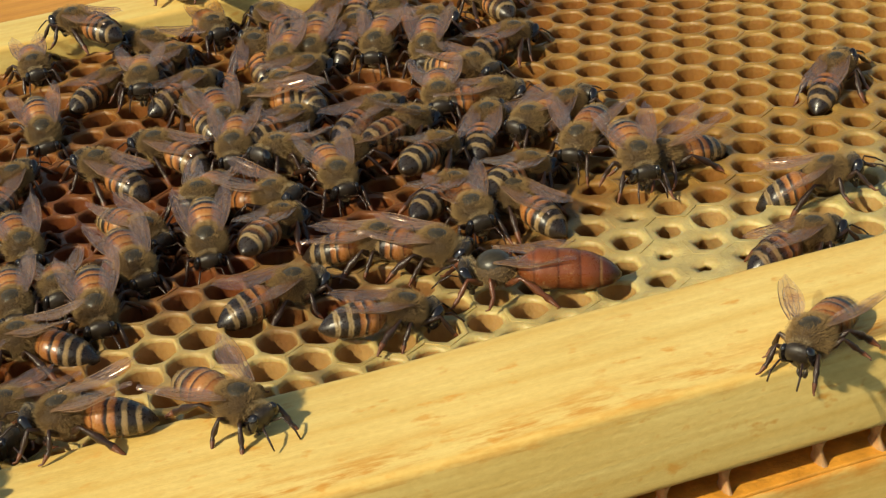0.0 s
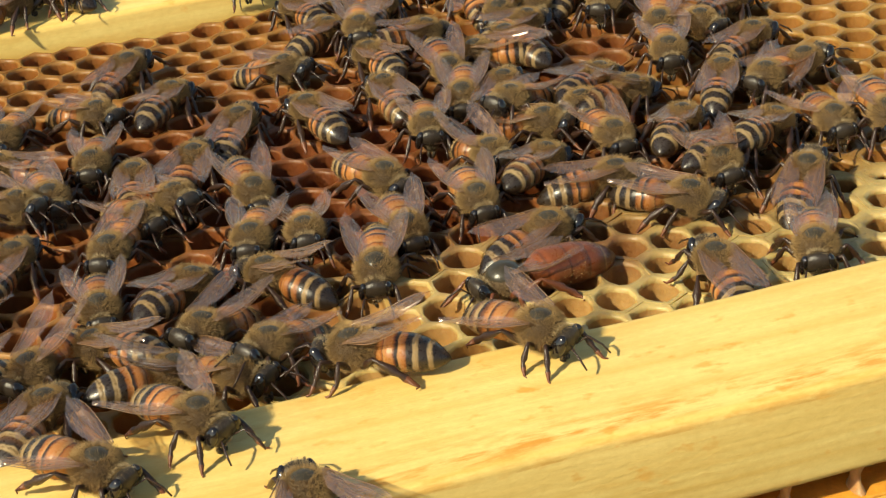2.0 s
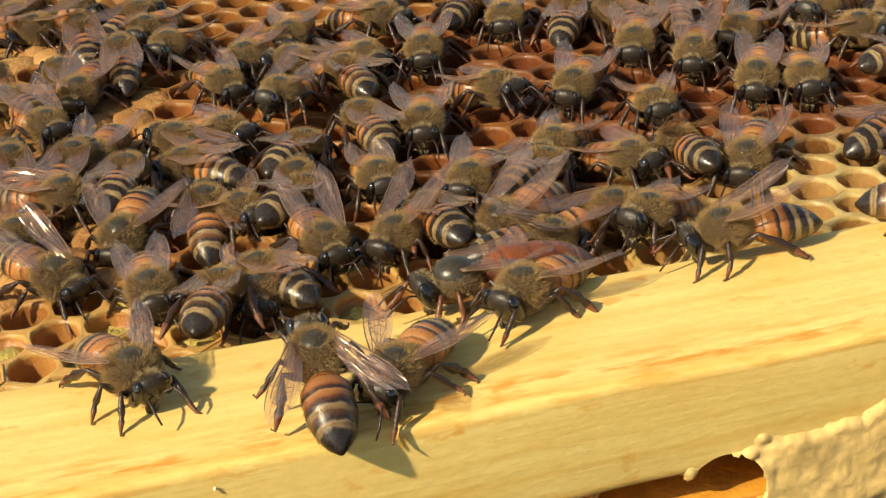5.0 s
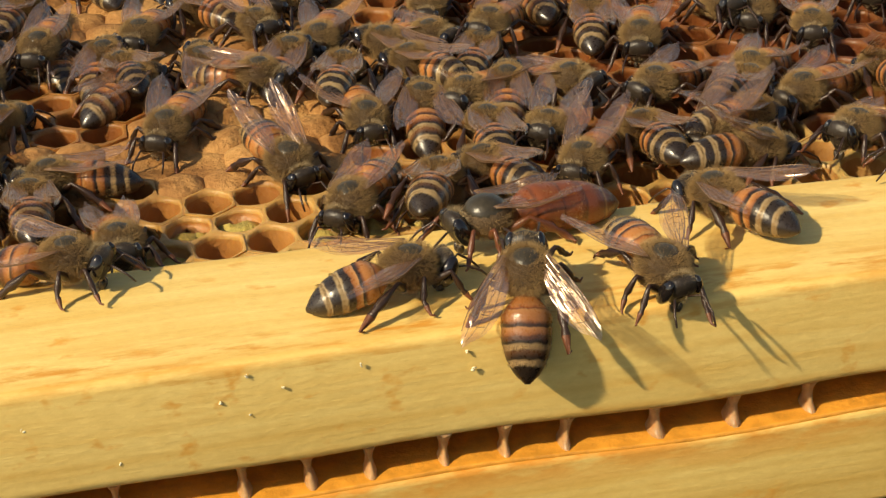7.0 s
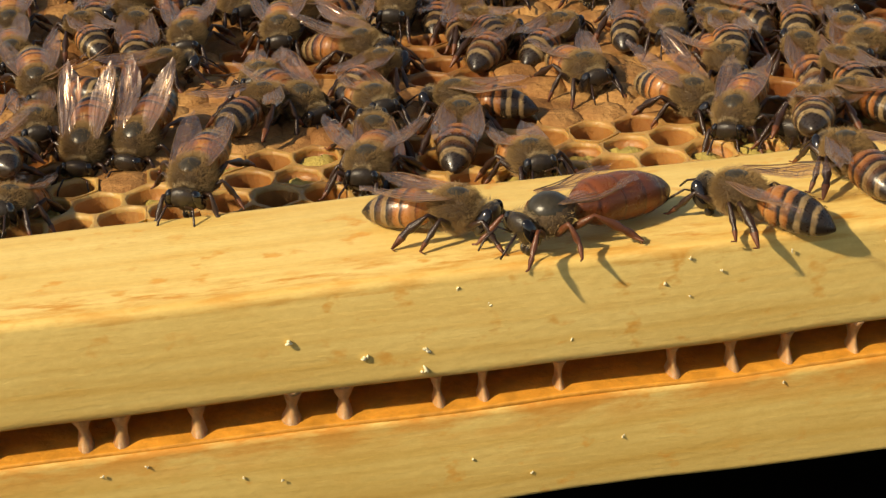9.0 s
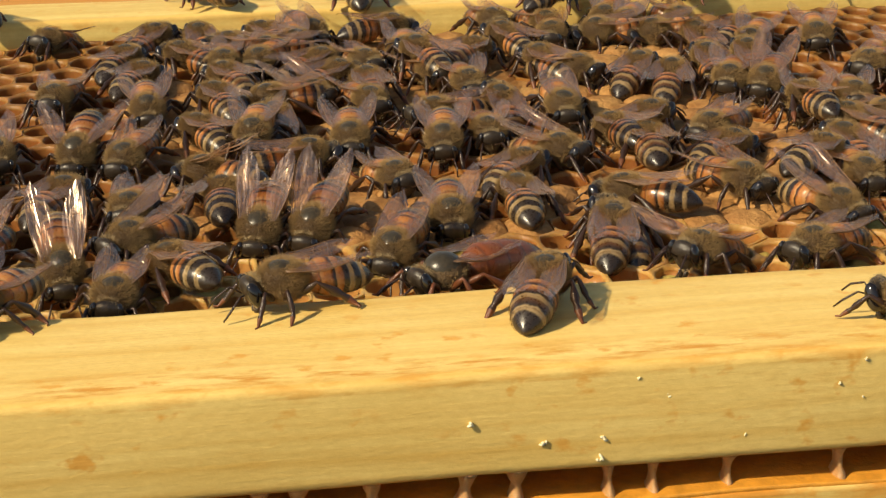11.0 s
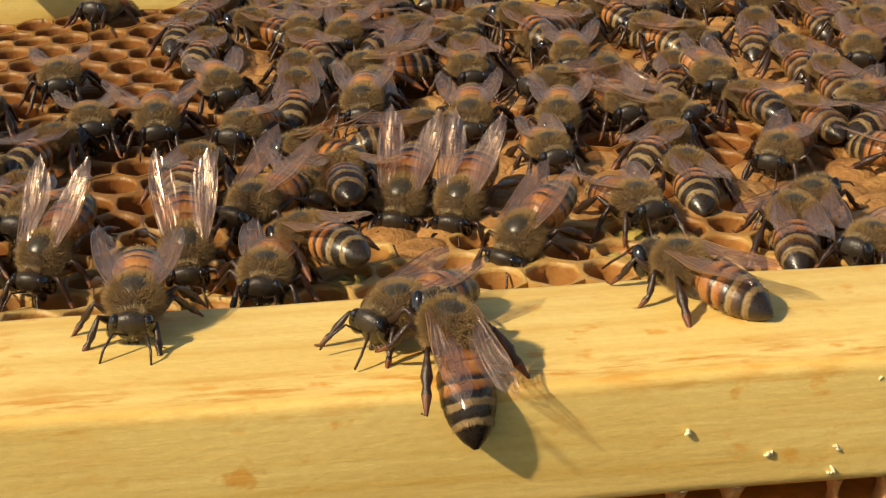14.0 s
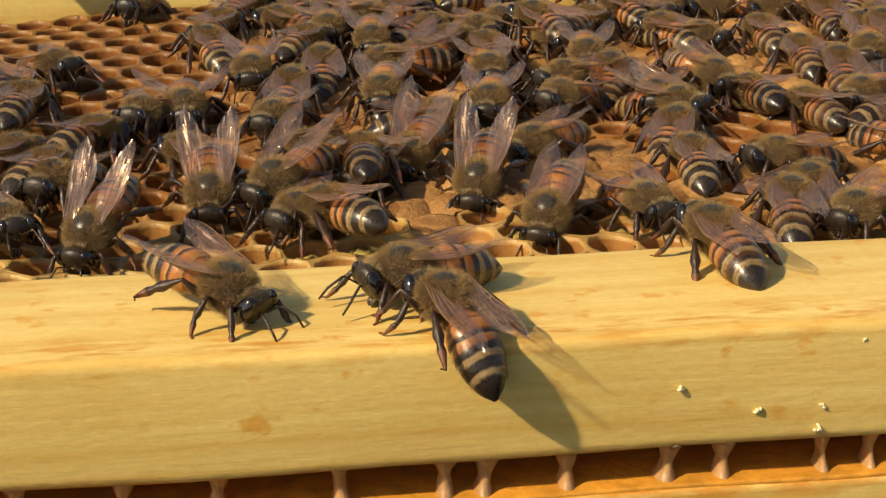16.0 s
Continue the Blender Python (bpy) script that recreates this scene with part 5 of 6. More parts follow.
    walk(colony[86], crawl((3, 29.3, 24.2, -67, -3.7, -2, -1), (3.2, 29.3, 24.2, -67, -3.7, -2, -1), (5.3, 26.2, 29.3, -103, -3.7, 3, -1), (5.5, 26.2, 29.3, -103, -3.7, 3, -1), (7, 21.0, 26.7, -122, -3.7, 14, -1), (8, 21.3, 24.0, -135, -3.7, 9, -1), (9, 20.4, 28.1, -139, -3.7, 2, -1)))
    walk(colony[87], crawl((3, 32.4, 34.0, -147, -3.7, -5, -4), (3.2, 32.4, 34.0, -147, -3.7, -5, -4), (4.25, 33.3, 35.9, -112, -3.7, -4, -4), (5.3, 34.2, 37.8, -78, -3.7, -3, -4), (5.5, 34.2, 37.8, -78, -3.7, -3, -4), (7, 35.0, 39.9, -119, -3.7, 14, -4), (8, 34.9, 36.8, -121, -3.7, -3, -4)))
    walk(colony[88], crawl((3, 42.0, 26.0, 58, -2.5, -4, -3), (3.2, 42.0, 26.0, 58, -2.5, -4, -3), (5.3, 21.8, 28.7, 68, -2.5, -13, -3), (5.5, 21.8, 28.7, 68, -2.5, -13, -3)))
    walk(colony[89], crawl((3, 31.1, 59.7, -79, -3.7, -1, 1), (3.2, 31.1, 59.7, -79, -3.7, -1, 1), (5.3, 29.6, 69.7, -52, -3.7, 10, 1), (5.5, 29.6, 69.7, -52, -3.7, 10, 1)))
    walk(colony[90], crawl((3, 40.8, 62.5, 60, -3.7, 2, 3), (3.2, 40.8, 62.5, 60, -3.7, 2, 3), (5.3, 36.1, 61.3, 54, -3.7, -14, 3), (5.5, 36.1, 61.3, 54, -3.7, -14, 3), (8, 32.6, 66.3, 74, -3.7, 5, 3)))
    walk(colony[91], crawl((3, 22.4, 58.7, 115, -3.7, -10, -1), (3.2, 22.4, 58.7, 115, -3.7, -10, -1), (5.3, 24.3, 61.9, 127, -3.7, -9, -1), (5.5, 24.3, 61.9, 127, -3.7, -9, -1), (7, 25.9, 62.8, 122, -3.7, -7, -1), (8, 20.5, 61.7, 94, -3.7, 7, -1)))
    walk(colony[92], crawl((3, 26.5, 47.0, 58, -3.7, -6, 4), (3.2, 26.5, 47.0, 58, -3.7, -6, 4), (5.3, 34.5, 49.3, 52, -3.7, -16, 4), (5.5, 34.5, 49.3, 52, -3.7, -16, 4), (7, 29.6, 42.8, 87, -3.7, -4, 4)))
    walk(colony[93], crawl((3, 31.9, 46.1, -121, -3.7, 6, 3), (3.2, 31.9, 46.1, -121, -3.7, 6, 3), (5.3, 27.8, 47.4, -68, -3.7, 12, 3), (5.5, 27.8, 47.4, -68, -3.7, 12, 3), (6.25, 28.6, 49.3, -98, -3.7, 9, 3), (7, 29.4, 51.2, -128, -3.7, 7, 3), (9, 34.8, 48.5, -123, -3.7, -1, 3)))
    walk(colony[94], crawl((3, 28.5, 81.9, -60, -3.7, -2, 3), (3.2, 28.5, 81.9, -60, -3.7, -2, 3), (4.25, 32.1, 87.2, -97, -3.7, -1, 3), (5.3, 35.7, 92.6, -133, -3.7, 1, 3), (5.5, 35.7, 92.6, -133, -3.7, 1, 3)))
    walk(colony[95], crawl((3, 42.4, 73.1, -45, -2.5, 8, -4), (3.2, 42.4, 73.1, -45, -2.5, 8, -4), (4.25, 39.1, 74.2, -90, -2.5, 10, -4), (5.3, 35.8, 75.4, -136, -2.5, 12, -4), (5.5, 35.8, 75.4, -136, -2.5, 12, -4), (7, 35.8, 68.8, -128, -2.5, 4, -4)))
    walk(colony[96], crawl((3, 34.2, 86.3, -76, -3.7, -1, -4), (3.2, 34.2, 86.3, -76, -3.7, -1, -4), (5.3, 31.1, 84.2, -75, -3.7, -1, -4), (5.5, 31.1, 84.2, -75, -3.7, -1, -4), (7, 30.7, 79.9, -104, -3.7, -1, -4), (8, 28.2, 79.1, -101, -3.7, -1, -4)))
    walk(colony[97], crawl((3, 26.6, 100.3, -114, -3.7, 10, 2), (3.2, 26.6, 100.3, -114, -3.7, 10, 2), (5.3, 26.6, 100.6, -124, -3.7, 9, 2), (5.5, 26.6, 100.6, -124, -3.7, 9, 2), (9.2, 26.6, 100.6, -124, -3.7, 9, 2), (11.3, 34.6, 110.4, -103, -3.7, -10, 2), (11.5, 34.6, 110.4, -103, -3.7, -10, 2)))
    walk(colony[98], crawl((3, 46.2, 76.1, -79, -3.7, -2, 4), (3.2, 46.2, 76.1, -79, -3.7, -2, 4), (5.3, 49.3, 85.9, -73, -3.7, 8, 4), (5.5, 49.3, 85.9, -73, -3.7, 8, 4)))
    walk(colony[99], crawl((0, 53.9, 98.7, -46, -3.7, 5, -4)))
    walk(colony[100], crawl((3, 36.7, 106.3, 85, -2.5, 4, -3), (3.2, 36.7, 106.3, 85, -2.5, 4, -3), (5.3, 20.0, 98.3, 86, -2.5, 8, -3), (5.5, 20.0, 98.3, 86, -2.5, 8, -3)))
    walk(colony[101], crawl((0, 46.5, 139.1, 29, 0.0, 1, 0)))
    walk(colony[102], crawl((0, 54.8, 139.7, -69, 0.0, 2, -3)))
    walk(colony[103], crawl((0, 113.2, 42.2, -40, -3.7, -3, 3)))
    walk(colony[104], crawl((3, 98.6, 81.4, -108, -3.7, -8, 1), (3.2, 98.6, 81.4, -108, -3.7, -8, 1), (5.3, 78.7, 75.7, -117, -3.7, -3, 1), (5.5, 78.7, 75.7, -117, -3.7, -3, 1)))
    walk(colony[105], crawl((0, 102.3, 74.2, -145, -2.5, 13, 0)))
    walk(colony[106], crawl((0, 126.5, 82.2, -105, -3.7, -3, -1)))
    walk(colony[107], crawl((0, 113.2, 101.8, 29, -3.7, -5, 1)))
    walk(colony[108], crawl((3, 24.6, 108.5, -123, -3.7, 4, -3), (9.2, 24.6, 108.5, -123, -3.7, 4, -3), (11.3, 23.6, 108.5, -123, -3.7, -11, -3), (11.5, 23.6, 108.5, -123, -3.7, -11, -3)))
    walk(colony[109], crawl((3, 20.6, 27.5, -65, -3.7, 14, 4), (3.2, 20.6, 27.5, -65, -3.7, 14, 4), (5.3, 17.0, 34.2, -92, -3.7, 0, 4), (5.5, 17.0, 34.2, -92, -3.7, 0, 4), (7, 13.6, 29.0, -126, -3.7, -6, 4), (8, 15.8, 34.1, -109, -3.7, -10, 4), (9, 14.8, 32.7, -121, -3.7, -13, 4), (9.2, 14.8, 32.7, -121, -3.7, -13, 4), (11.3, 4.1, 26.7, -148, -3.7, 4, 4), (11.5, 4.1, 26.7, -148, -3.7, 4, 4)))
    walk(colony[110], crawl((5.5, 8.7, 40.7, -58, -3.7, -6, 3), (7, 8.7, 40.5, -71, -3.7, -10, 3), (8, 9.3, 41.6, -74, -3.7, -3, 3), (9, 11.6, 38.5, -65, -3.7, -3, 3)))
    walk(colony[111], crawl((5.5, 14.9, 67.8, -113, -3.7, -4, 1), (7, 16.9, 72.6, -113, -3.7, -4, 1), (8, 20.8, 76.4, -113, -3.7, -4, 1)))
    walk(colony[112], crawl((5.5, 15.7, 47.6, -116, -3.7, -12, -3), (7, 17.9, 48.3, -89, -3.7, -4, -3)))
    walk(colony[113], crawl((5.5, 5.5, 50.7, -116, -3.7, 9, 0), (7, -2.3, 51.9, -115, -3.7, -5, 0), (8, 0.8, 49.4, -78, -3.7, -13, 0), (9, 2.5, 50.0, -80, -3.7, 1, 0), (9.2, 2.5, 50.0, -80, -3.7, 1, 0), (11.3, 4.1, 48.5, -61, -3.7, 0, 0), (11.5, 4.1, 48.5, -61, -3.7, 0, 0)))
    walk(colony[114], crawl((5.5, 11.0, 56.8, -35, -2.5, 3, 1), (7, 8.6, 61.1, -35, -2.5, 3, 1), (8, 11.6, 60.2, -66, -2.5, 1, 1), (9, 14.6, 59.3, -97, -2.5, -2, 1), (9.2, 14.6, 59.3, -97, -2.5, -2, 1), (11.3, 4.3, 65.0, -140, -2.5, -2, 1), (11.5, 4.3, 65.0, -140, -2.5, -2, 1)))
    walk(colony[115], crawl((5.5, 5.8, 71.8, 89, -3.7, 12, 3), (7, 2.7, 69.9, 89, -3.7, 12, 3), (8, -0.2, 69.0, 52, -3.7, 1, 3), (9, 2.9, 65.3, 52, -3.7, 1, 3), (13, 6.7, 60.6, 34, -3.7, -9, 3)))
    walk(colony[116], crawl((5.5, 0.9, 108.0, 85, -3.7, 11, 0), (9.2, 0.9, 108.0, 85, -3.7, 11, 0), (11.3, 4.8, 97.6, 56, -3.7, 6, 0), (11.5, 4.8, 97.6, 56, -3.7, 6, 0), (13, 6.7, 104.8, 62, -3.7, 11, 0), (16, 4.5, 101.6, 89, -3.7, -1, 0)))
    walk(colony[117], crawl((0, 16.9, 113.3, 90, -3.7, 10, -2)))
    walk(colony[118], crawl((5.5, 13.2, 96.7, 104, -3.7, 2, 0), (9.2, 13.2, 96.7, 104, -3.7, 2, 0), (11.3, 15.0, 101.0, 87, -3.7, 8, 0), (11.5, 15.0, 101.0, 87, -3.7, 8, 0), (13, 18.3, 101.6, 76, -3.7, 6, 0)))
    walk(colony[119], crawl((5.5, 6.3, 89.9, 121, -3.7, -5, 0), (7, 3.8, 89.1, 121, -3.7, -5, 0), (9.2, 3.8, 89.1, 121, -3.7, -5, 0), (10.25, 6.0, 91.6, 93, -3.7, 0, 0), (11.3, 8.3, 94.1, 65, -3.7, 6, 0), (11.5, 8.3, 94.1, 65, -3.7, 6, 0), (13, 5.9, 90.3, 84, -3.7, 2, 0)))
    walk(colony[120], crawl((5.5, 41.2, 36.4, -136, -3.7, -2, 3), (7, 36.9, 31.6, -126, -3.7, 0, 3), (8, 36.8, 31.6, -114, -3.7, -6, 3)))
    walk(colony[121], crawl((5.5, 60.1, 66.1, -64, -2.5, 13, -2), (7, 63.8, 67.4, -84, -2.5, 11, -2)))
    walk(colony[122], crawl((0, 27.5, 33.4, 114, -3.7, -9, 0)))
    walk(colony[123], crawl((7, -14.6, 42.7, 174, -3.7, 0, 3), (8, -14.9, 42.9, 172, -3.7, 0, 3), (9, -12.9, 45.8, 157, -3.7, -1, 3), (9.2, -12.9, 45.8, 157, -3.7, -1, 3), (11.3, -9.8, 47.3, 144, -3.7, -7, 3), (11.5, -9.8, 47.3, 144, -3.7, -7, 3), (13, -10.4, 46.5, 192, -3.7, 5, 3), (14.5, -8.9, 54.6, 239, -3.7, -7, 3), (16, -11.9, 47.1, 193, -3.7, 6, 3)))
    walk(colony[124], crawl((7, -4.8, 65.8, 48, -3.7, 2, 2), (13, -2.2, 64.9, 96, -3.7, -8, 2)))
    walk(colony[125], crawl((7, -14.7, 80.6, 106, -3.7, 14, 3), (8, -11.4, 78.5, 80, -3.7, 5, 3), (9, -8.8, 82.1, 77, -3.7, 7, 3), (14.5, -10.7, 85.6, 73, -3.7, 2, 3)))
    walk(colony[126], crawl((7, 24.5, 51.5, 83, -3.7, 9, 3), (8, 26.5, 49.4, 83, -3.7, 14, 3), (9, 27.5, 50.0, 86, -3.7, 11, 3)))
    walk(colony[127], crawl((0, 54.0, 29.6, 13, -3.7, -11, 1)))
    walk(colony[128], crawl((0, 63.6, 28.5, -144, -2.5, 13, 0)))
    walk(colony[129], crawl((7, -3.5, 80.9, -112, -3.7, 0, -2), (8, -0.9, 83.7, -78, -3.7, 2, -2), (9.2, -0.9, 83.7, -78, -3.7, 2, -2), (11.3, -4.2, 99.1, -44, -3.7, 3, -2), (11.5, -4.2, 99.1, -44, -3.7, 3, -2)))
    walk(colony[130], crawl((7, 10.3, 79.6, -70, -3.7, 7, -4), (8, 11.2, 82.3, -119, -3.7, 4, -4), (9.2, 11.2, 82.3, -119, -3.7, 4, -4), (11.3, 19.7, 88.3, -123, -3.7, -12, -4), (11.5, 19.7, 88.3, -123, -3.7, -12, -4), (13, 21.6, 97.0, -102, -3.7, -4, -4)))
    walk(colony[131], crawl((7, -17.2, 93.5, 69, -3.7, -8, 3), (8, -17.0, 88.1, 100, -3.7, 14, 3), (16, -20.2, 84.4, 73, -3.7, 12, 3)))
    walk(colony[132], crawl((8, -23.1, 38.1, 85, -3.7, 14, 4), (9.2, -23.1, 38.1, 85, -3.7, 14, 4), (11.3, -22.1, 49.6, 90, -3.7, -4, 4), (11.5, -22.1, 49.6, 90, -3.7, -4, 4), (13, -20.6, 48.9, 84, -3.7, 1, 4)))
    walk(colony[133], crawl((8, -16.7, 37.8, 91, -3.7, -8, 3), (9, -13.6, 39.0, 75, -3.7, 5, 3), (14.5, -15.1, 33.9, 75, -3.7, 5, 3)))
    walk(colony[134], crawl((8, -23.7, 61.9, -42, -3.7, 0, 4), (9, -20.3, 66.3, -43, -3.7, 5, 4), (9.2, -20.3, 66.3, -43, -3.7, 5, 4), (11.3, -13.4, 62.6, -52, -3.7, 9, 4), (11.5, -13.4, 62.6, -52, -3.7, 9, 4), (13, -16.1, 67.3, -52, -3.7, 9, 4)))
    walk(colony[135], crawl((8, -30.0, 72.7, -88, -3.7, -2, 1), (9, -29.5, 75.6, -97, -3.7, -8, 1), (9.2, -29.5, 75.6, -97, -3.7, -8, 1), (11.3, -26.9, 69.6, -99, -3.7, -11, 1), (11.5, -26.9, 69.6, -99, -3.7, -11, 1), (13, -26.6, 70.9, -104, -3.7, -10, 1), (14.5, -29.4, 67.4, -110, -3.7, -5, 1), (16, -29.2, 72.1, -135, -3.7, 7, 1)))
    walk(colony[136], crawl((8, -31.0, 46.8, -56, -3.7, 5, 0), (9, -29.7, 49.8, -61, -3.7, -12, 0), (9.2, -29.7, 49.8, -61, -3.7, -12, 0), (11.3, -30.5, 42.4, -97, -3.7, -9, 0), (11.5, -30.5, 42.4, -97, -3.7, -9, 0), (13, -27.2, 43.9, -84, -3.7, 2, 0), (14.5, -28.8, 36.5, -78, -3.7, 4, 0), (16, -29.2, 33.4, -78, -3.7, 4, 0)))
    walk(colony[137], crawl((8, -7.8, 75.0, 77, -3.7, 7, 0), (9, -6.3, 76.4, 75, -3.7, 6, 0), (9.2, -6.3, 76.4, 75, -3.7, 6, 0), (11.3, 0.5, 74.8, 46, -3.7, 3, 0), (11.5, 0.5, 74.8, 46, -3.7, 3, 0), (13, 5.1, 78.2, 100, -3.7, -9, 0), (14.5, 7.0, 81.5, 79, -3.7, 7, 0), (16, 8.9, 84.1, 78, -3.7, 10, 0)))
    walk(colony[138], crawl((0, 34.5, 53.9, 76, -3.7, 8, 1)))
    walk(colony[139], crawl((8, 17.3, 59.9, 72, -2.5, -6, 4), (9, 20.4, 56.1, 81, -2.5, -3, 4), (9.2, 20.4, 56.1, 81, -2.5, -3, 4), (11.3, 14.6, 53.8, 41, -2.5, -5, 4), (11.5, 14.6, 53.8, 41, -2.5, -5, 4)))
    walk(colony[140], crawl((8, 12.4, 66.3, 67, -2.5, 4, 4), (9.2, 12.4, 66.3, 67, -2.5, 4, 4), (11.3, 20.8, 76.1, 98, -2.5, -9, 4), (11.5, 20.8, 76.1, 98, -2.5, -9, 4)))
    walk(colony[141], crawl((0, -33.4, 96.6, 93, -3.7, 0, 0)))
    walk(colony[142], crawl((8, -28.3, 93.8, -88, -3.7, -5, -1), (9.2, -28.3, 93.8, -88, -3.7, -5, -1), (11.3, -19.8, 92.8, -87, -3.7, -2, -1), (11.5, -19.8, 92.8, -87, -3.7, -2, -1), (13, -21.0, 96.1, -109, -3.7, -10, -1), (14.5, -21.5, 91.1, -101, -3.7, -5, -1)))
    walk(colony[143], crawl((8, -33.1, 58.1, -105, -3.7, 8, 4), (9.2, -33.1, 58.1, -105, -3.7, 8, 4), (11.3, -34.5, 56.1, -72, -3.7, 7, 4), (11.5, -34.5, 56.1, -72, -3.7, 7, 4), (13, -31.1, 57.5, -72, -3.7, 7, 4), (14.5, -33.4, 56.1, -107, -3.7, 1, 4), (16, -35.7, 54.7, -143, -3.7, -4, 4)))
    walk(colony[144], crawl((9, -52.8, 44.4, -105, -3.7, -24, -3), (9.2, -52.8, 44.4, -105, -3.7, -24, -3), (11.3, -50.9, 43.1, -106, -3.7, -20, -3), (11.5, -50.9, 43.1, -106, -3.7, -20, -3), (13, -50.0, 44.7, -110, -3.7, -22, -3), (14.5, -49.4, 47.2, -113, -3.7, -22, -3), (16, -49.2, 53.0, -118, -3.7, -14, -3)))
    walk(colony[145], crawl((9, -47.0, 44.1, -116, -3.7, -22, -2), (9.2, -47.0, 44.1, -116, -3.7, -22, -2), (11.3, -45.1, 43.0, -114, -3.7, -17, -2), (11.5, -45.1, 43.0, -114, -3.7, -17, -2), (13, -44.5, 43.1, -119, -3.7, -21, -2), (14.5, -43.9, 44.6, -117, -3.7, -22, -2), (16, -43.7, 44.0, -111, -3.7, -22, -2)))
    walk(colony[146], crawl((9, -58.0, 50.2, -85, -3.7, 3, 0), (9.2, -58.0, 50.2, -85, -3.7, 3, 0), (11.3, -65.1, 50.0, -103, -3.7, 3, 0), (11.5, -65.1, 50.0, -103, -3.7, 3, 0), (13, -64.1, 48.9, -110, -3.7, 0, 0), (14.5, -55.7, 47.6, -74, -3.7, 2, 0), (16, -54.9, 46.7, -116, -3.7, 3, 0)))
    walk(colony[147], crawl((9, -60.1, 28.5, -107, -3.7, 14, -2), (9.2, -60.1, 28.5, -107, -3.7, 14, -2), (11.3, -66.4, 25.5, -101, -3.7, -3, -2), (11.5, -66.4, 25.5, -101, -3.7, -3, -2), (13, -65.2, 27.4, -104, -3.7, 0, -2), (14.5, -63.9, 27.9, -100, -3.7, 1, -2), (16, -62.5, 35.7, -131, -3.7, 3, -2)))
    walk(colony[148], crawl((9, -62.6, 40.5, 113, -2.5, -15, -4), (9.2, -62.6, 40.5, 113, -2.5, -15, -4), (11.3, -60.0, 30.2, 119, -2.5, -11, -4), (11.5, -60.0, 30.2, 119, -2.5, -11, -4), (13, -61.1, 31.9, 119, -2.5, -11, -4), (14.5, -59.5, 33.7, 119, -2.5, -11, -4)))
    walk(colony[149], crawl((9, -58.0, 61.9, -84, -2.5, -14, 3), (9.2, -58.0, 61.9, -84, -2.5, -14, 3), (11.3, -49.3, 73.3, -102, -2.5, -9, 3), (11.5, -49.3, 73.3, -102, -2.5, -9, 3)))
    walk(colony[150], crawl((9, -33.7, 47.7, 55, -2.5, -5, 0), (9.2, -33.7, 47.7, 55, -2.5, -5, 0), (11.3, -55.8, 50.8, 91, -2.5, -7, 0), (11.5, -55.8, 50.8, 91, -2.5, -7, 0), (13, -54.7, 50.0, 87, -2.5, -10, 0)))
    walk(colony[151], crawl((9, -21.7, 46.7, -79, -3.7, 6, -2), (9.2, -21.7, 46.7, -79, -3.7, 6, -2), (11.3, -38.7, 33.3, -118, -3.7, -13, -2), (11.5, -38.7, 33.3, -118, -3.7, -13, -2), (13, -40.7, 31.6, -128, -3.7, -19, -2), (14.5, -39.7, 35.1, -135, -3.7, -24, -2), (16, -38.8, 33.5, -118, -3.7, -22, -2)))
    walk(colony[152], crawl((9, -40.5, 76.9, -99, -3.7, -7, 4), (9.2, -40.5, 76.9, -99, -3.7, -7, 4), (11.3, -37.9, 72.0, -95, -3.7, -9, 4), (11.5, -37.9, 72.0, -95, -3.7, -9, 4), (13, -36.9, 70.2, -100, -3.7, -9, 4), (14.5, -38.5, 69.6, -103, -3.7, -8, 4), (16, -37.4, 71.1, -107, -3.7, -5, 4)))
    walk(colony[153], crawl((9, -53.7, 84.8, 106, -3.7, 1, 4), (9.2, -53.7, 84.8, 106, -3.7, 1, 4), (11.3, -56.8, 78.8, 113, -3.7, -3, 4), (11.5, -56.8, 78.8, 113, -3.7, -3, 4), (13, -54.8, 85.1, 88, -3.7, 5, 4), (16, -59.1, 82.6, 76, -3.7, 9, 4)))
    walk(colony[154], crawl((9, -15.1, 76.9, -108, -2.5, -5, -3), (9.2, -15.1, 76.9, -108, -2.5, -5, -3), (11.3, -10.7, 77.3, -91, -2.5, -9, -3), (11.5, -10.7, 77.3, -91, -2.5, -9, -3), (13, -8.6, 77.8, -95, -2.5, -8, -3), (16, -10.3, 75.0, -74, -2.5, -6, -3)))
    walk(colony[155], crawl((9, -50.6, 97.0, 76, -3.7, 5, 2), (9.2, -50.6, 97.0, 76, -3.7, 5, 2), (11.3, -54.1, 92.8, 107, -3.7, -1, 2), (11.5, -54.1, 92.8, 107, -3.7, -1, 2), (14.5, -54.5, 92.3, 84, -3.7, 10, 2)))
    walk(colony[156], crawl((9, -61.5, 76.2, -85, -3.7, -5, 4), (9.2, -61.5, 76.2, -85, -3.7, -5, 4), (11.3, -65.2, 68.4, -114, -3.7, -8, 4), (11.5, -65.2, 68.4, -114, -3.7, -8, 4), (13, -64.8, 72.4, -118, -3.7, -6, 4), (14.5, -62.1, 67.7, -119, -3.7, 3, 4)))
    walk(colony[157], crawl((9, -8.6, 25.9, -85, -3.7, 9, 1), (9.2, -8.6, 25.9, -85, -3.7, 9, 1), (10.25, -7.9, 27.0, -114, -3.7, 12, 1), (11.3, -7.3, 28.1, -142, -3.7, 14, 1), (11.5, -7.3, 28.1, -142, -3.7, 14, 1), (13, -10.8, 25.2, -142, -3.7, 11, 1), (16, -10.2, 28.9, -139, -3.7, -1, 1)))
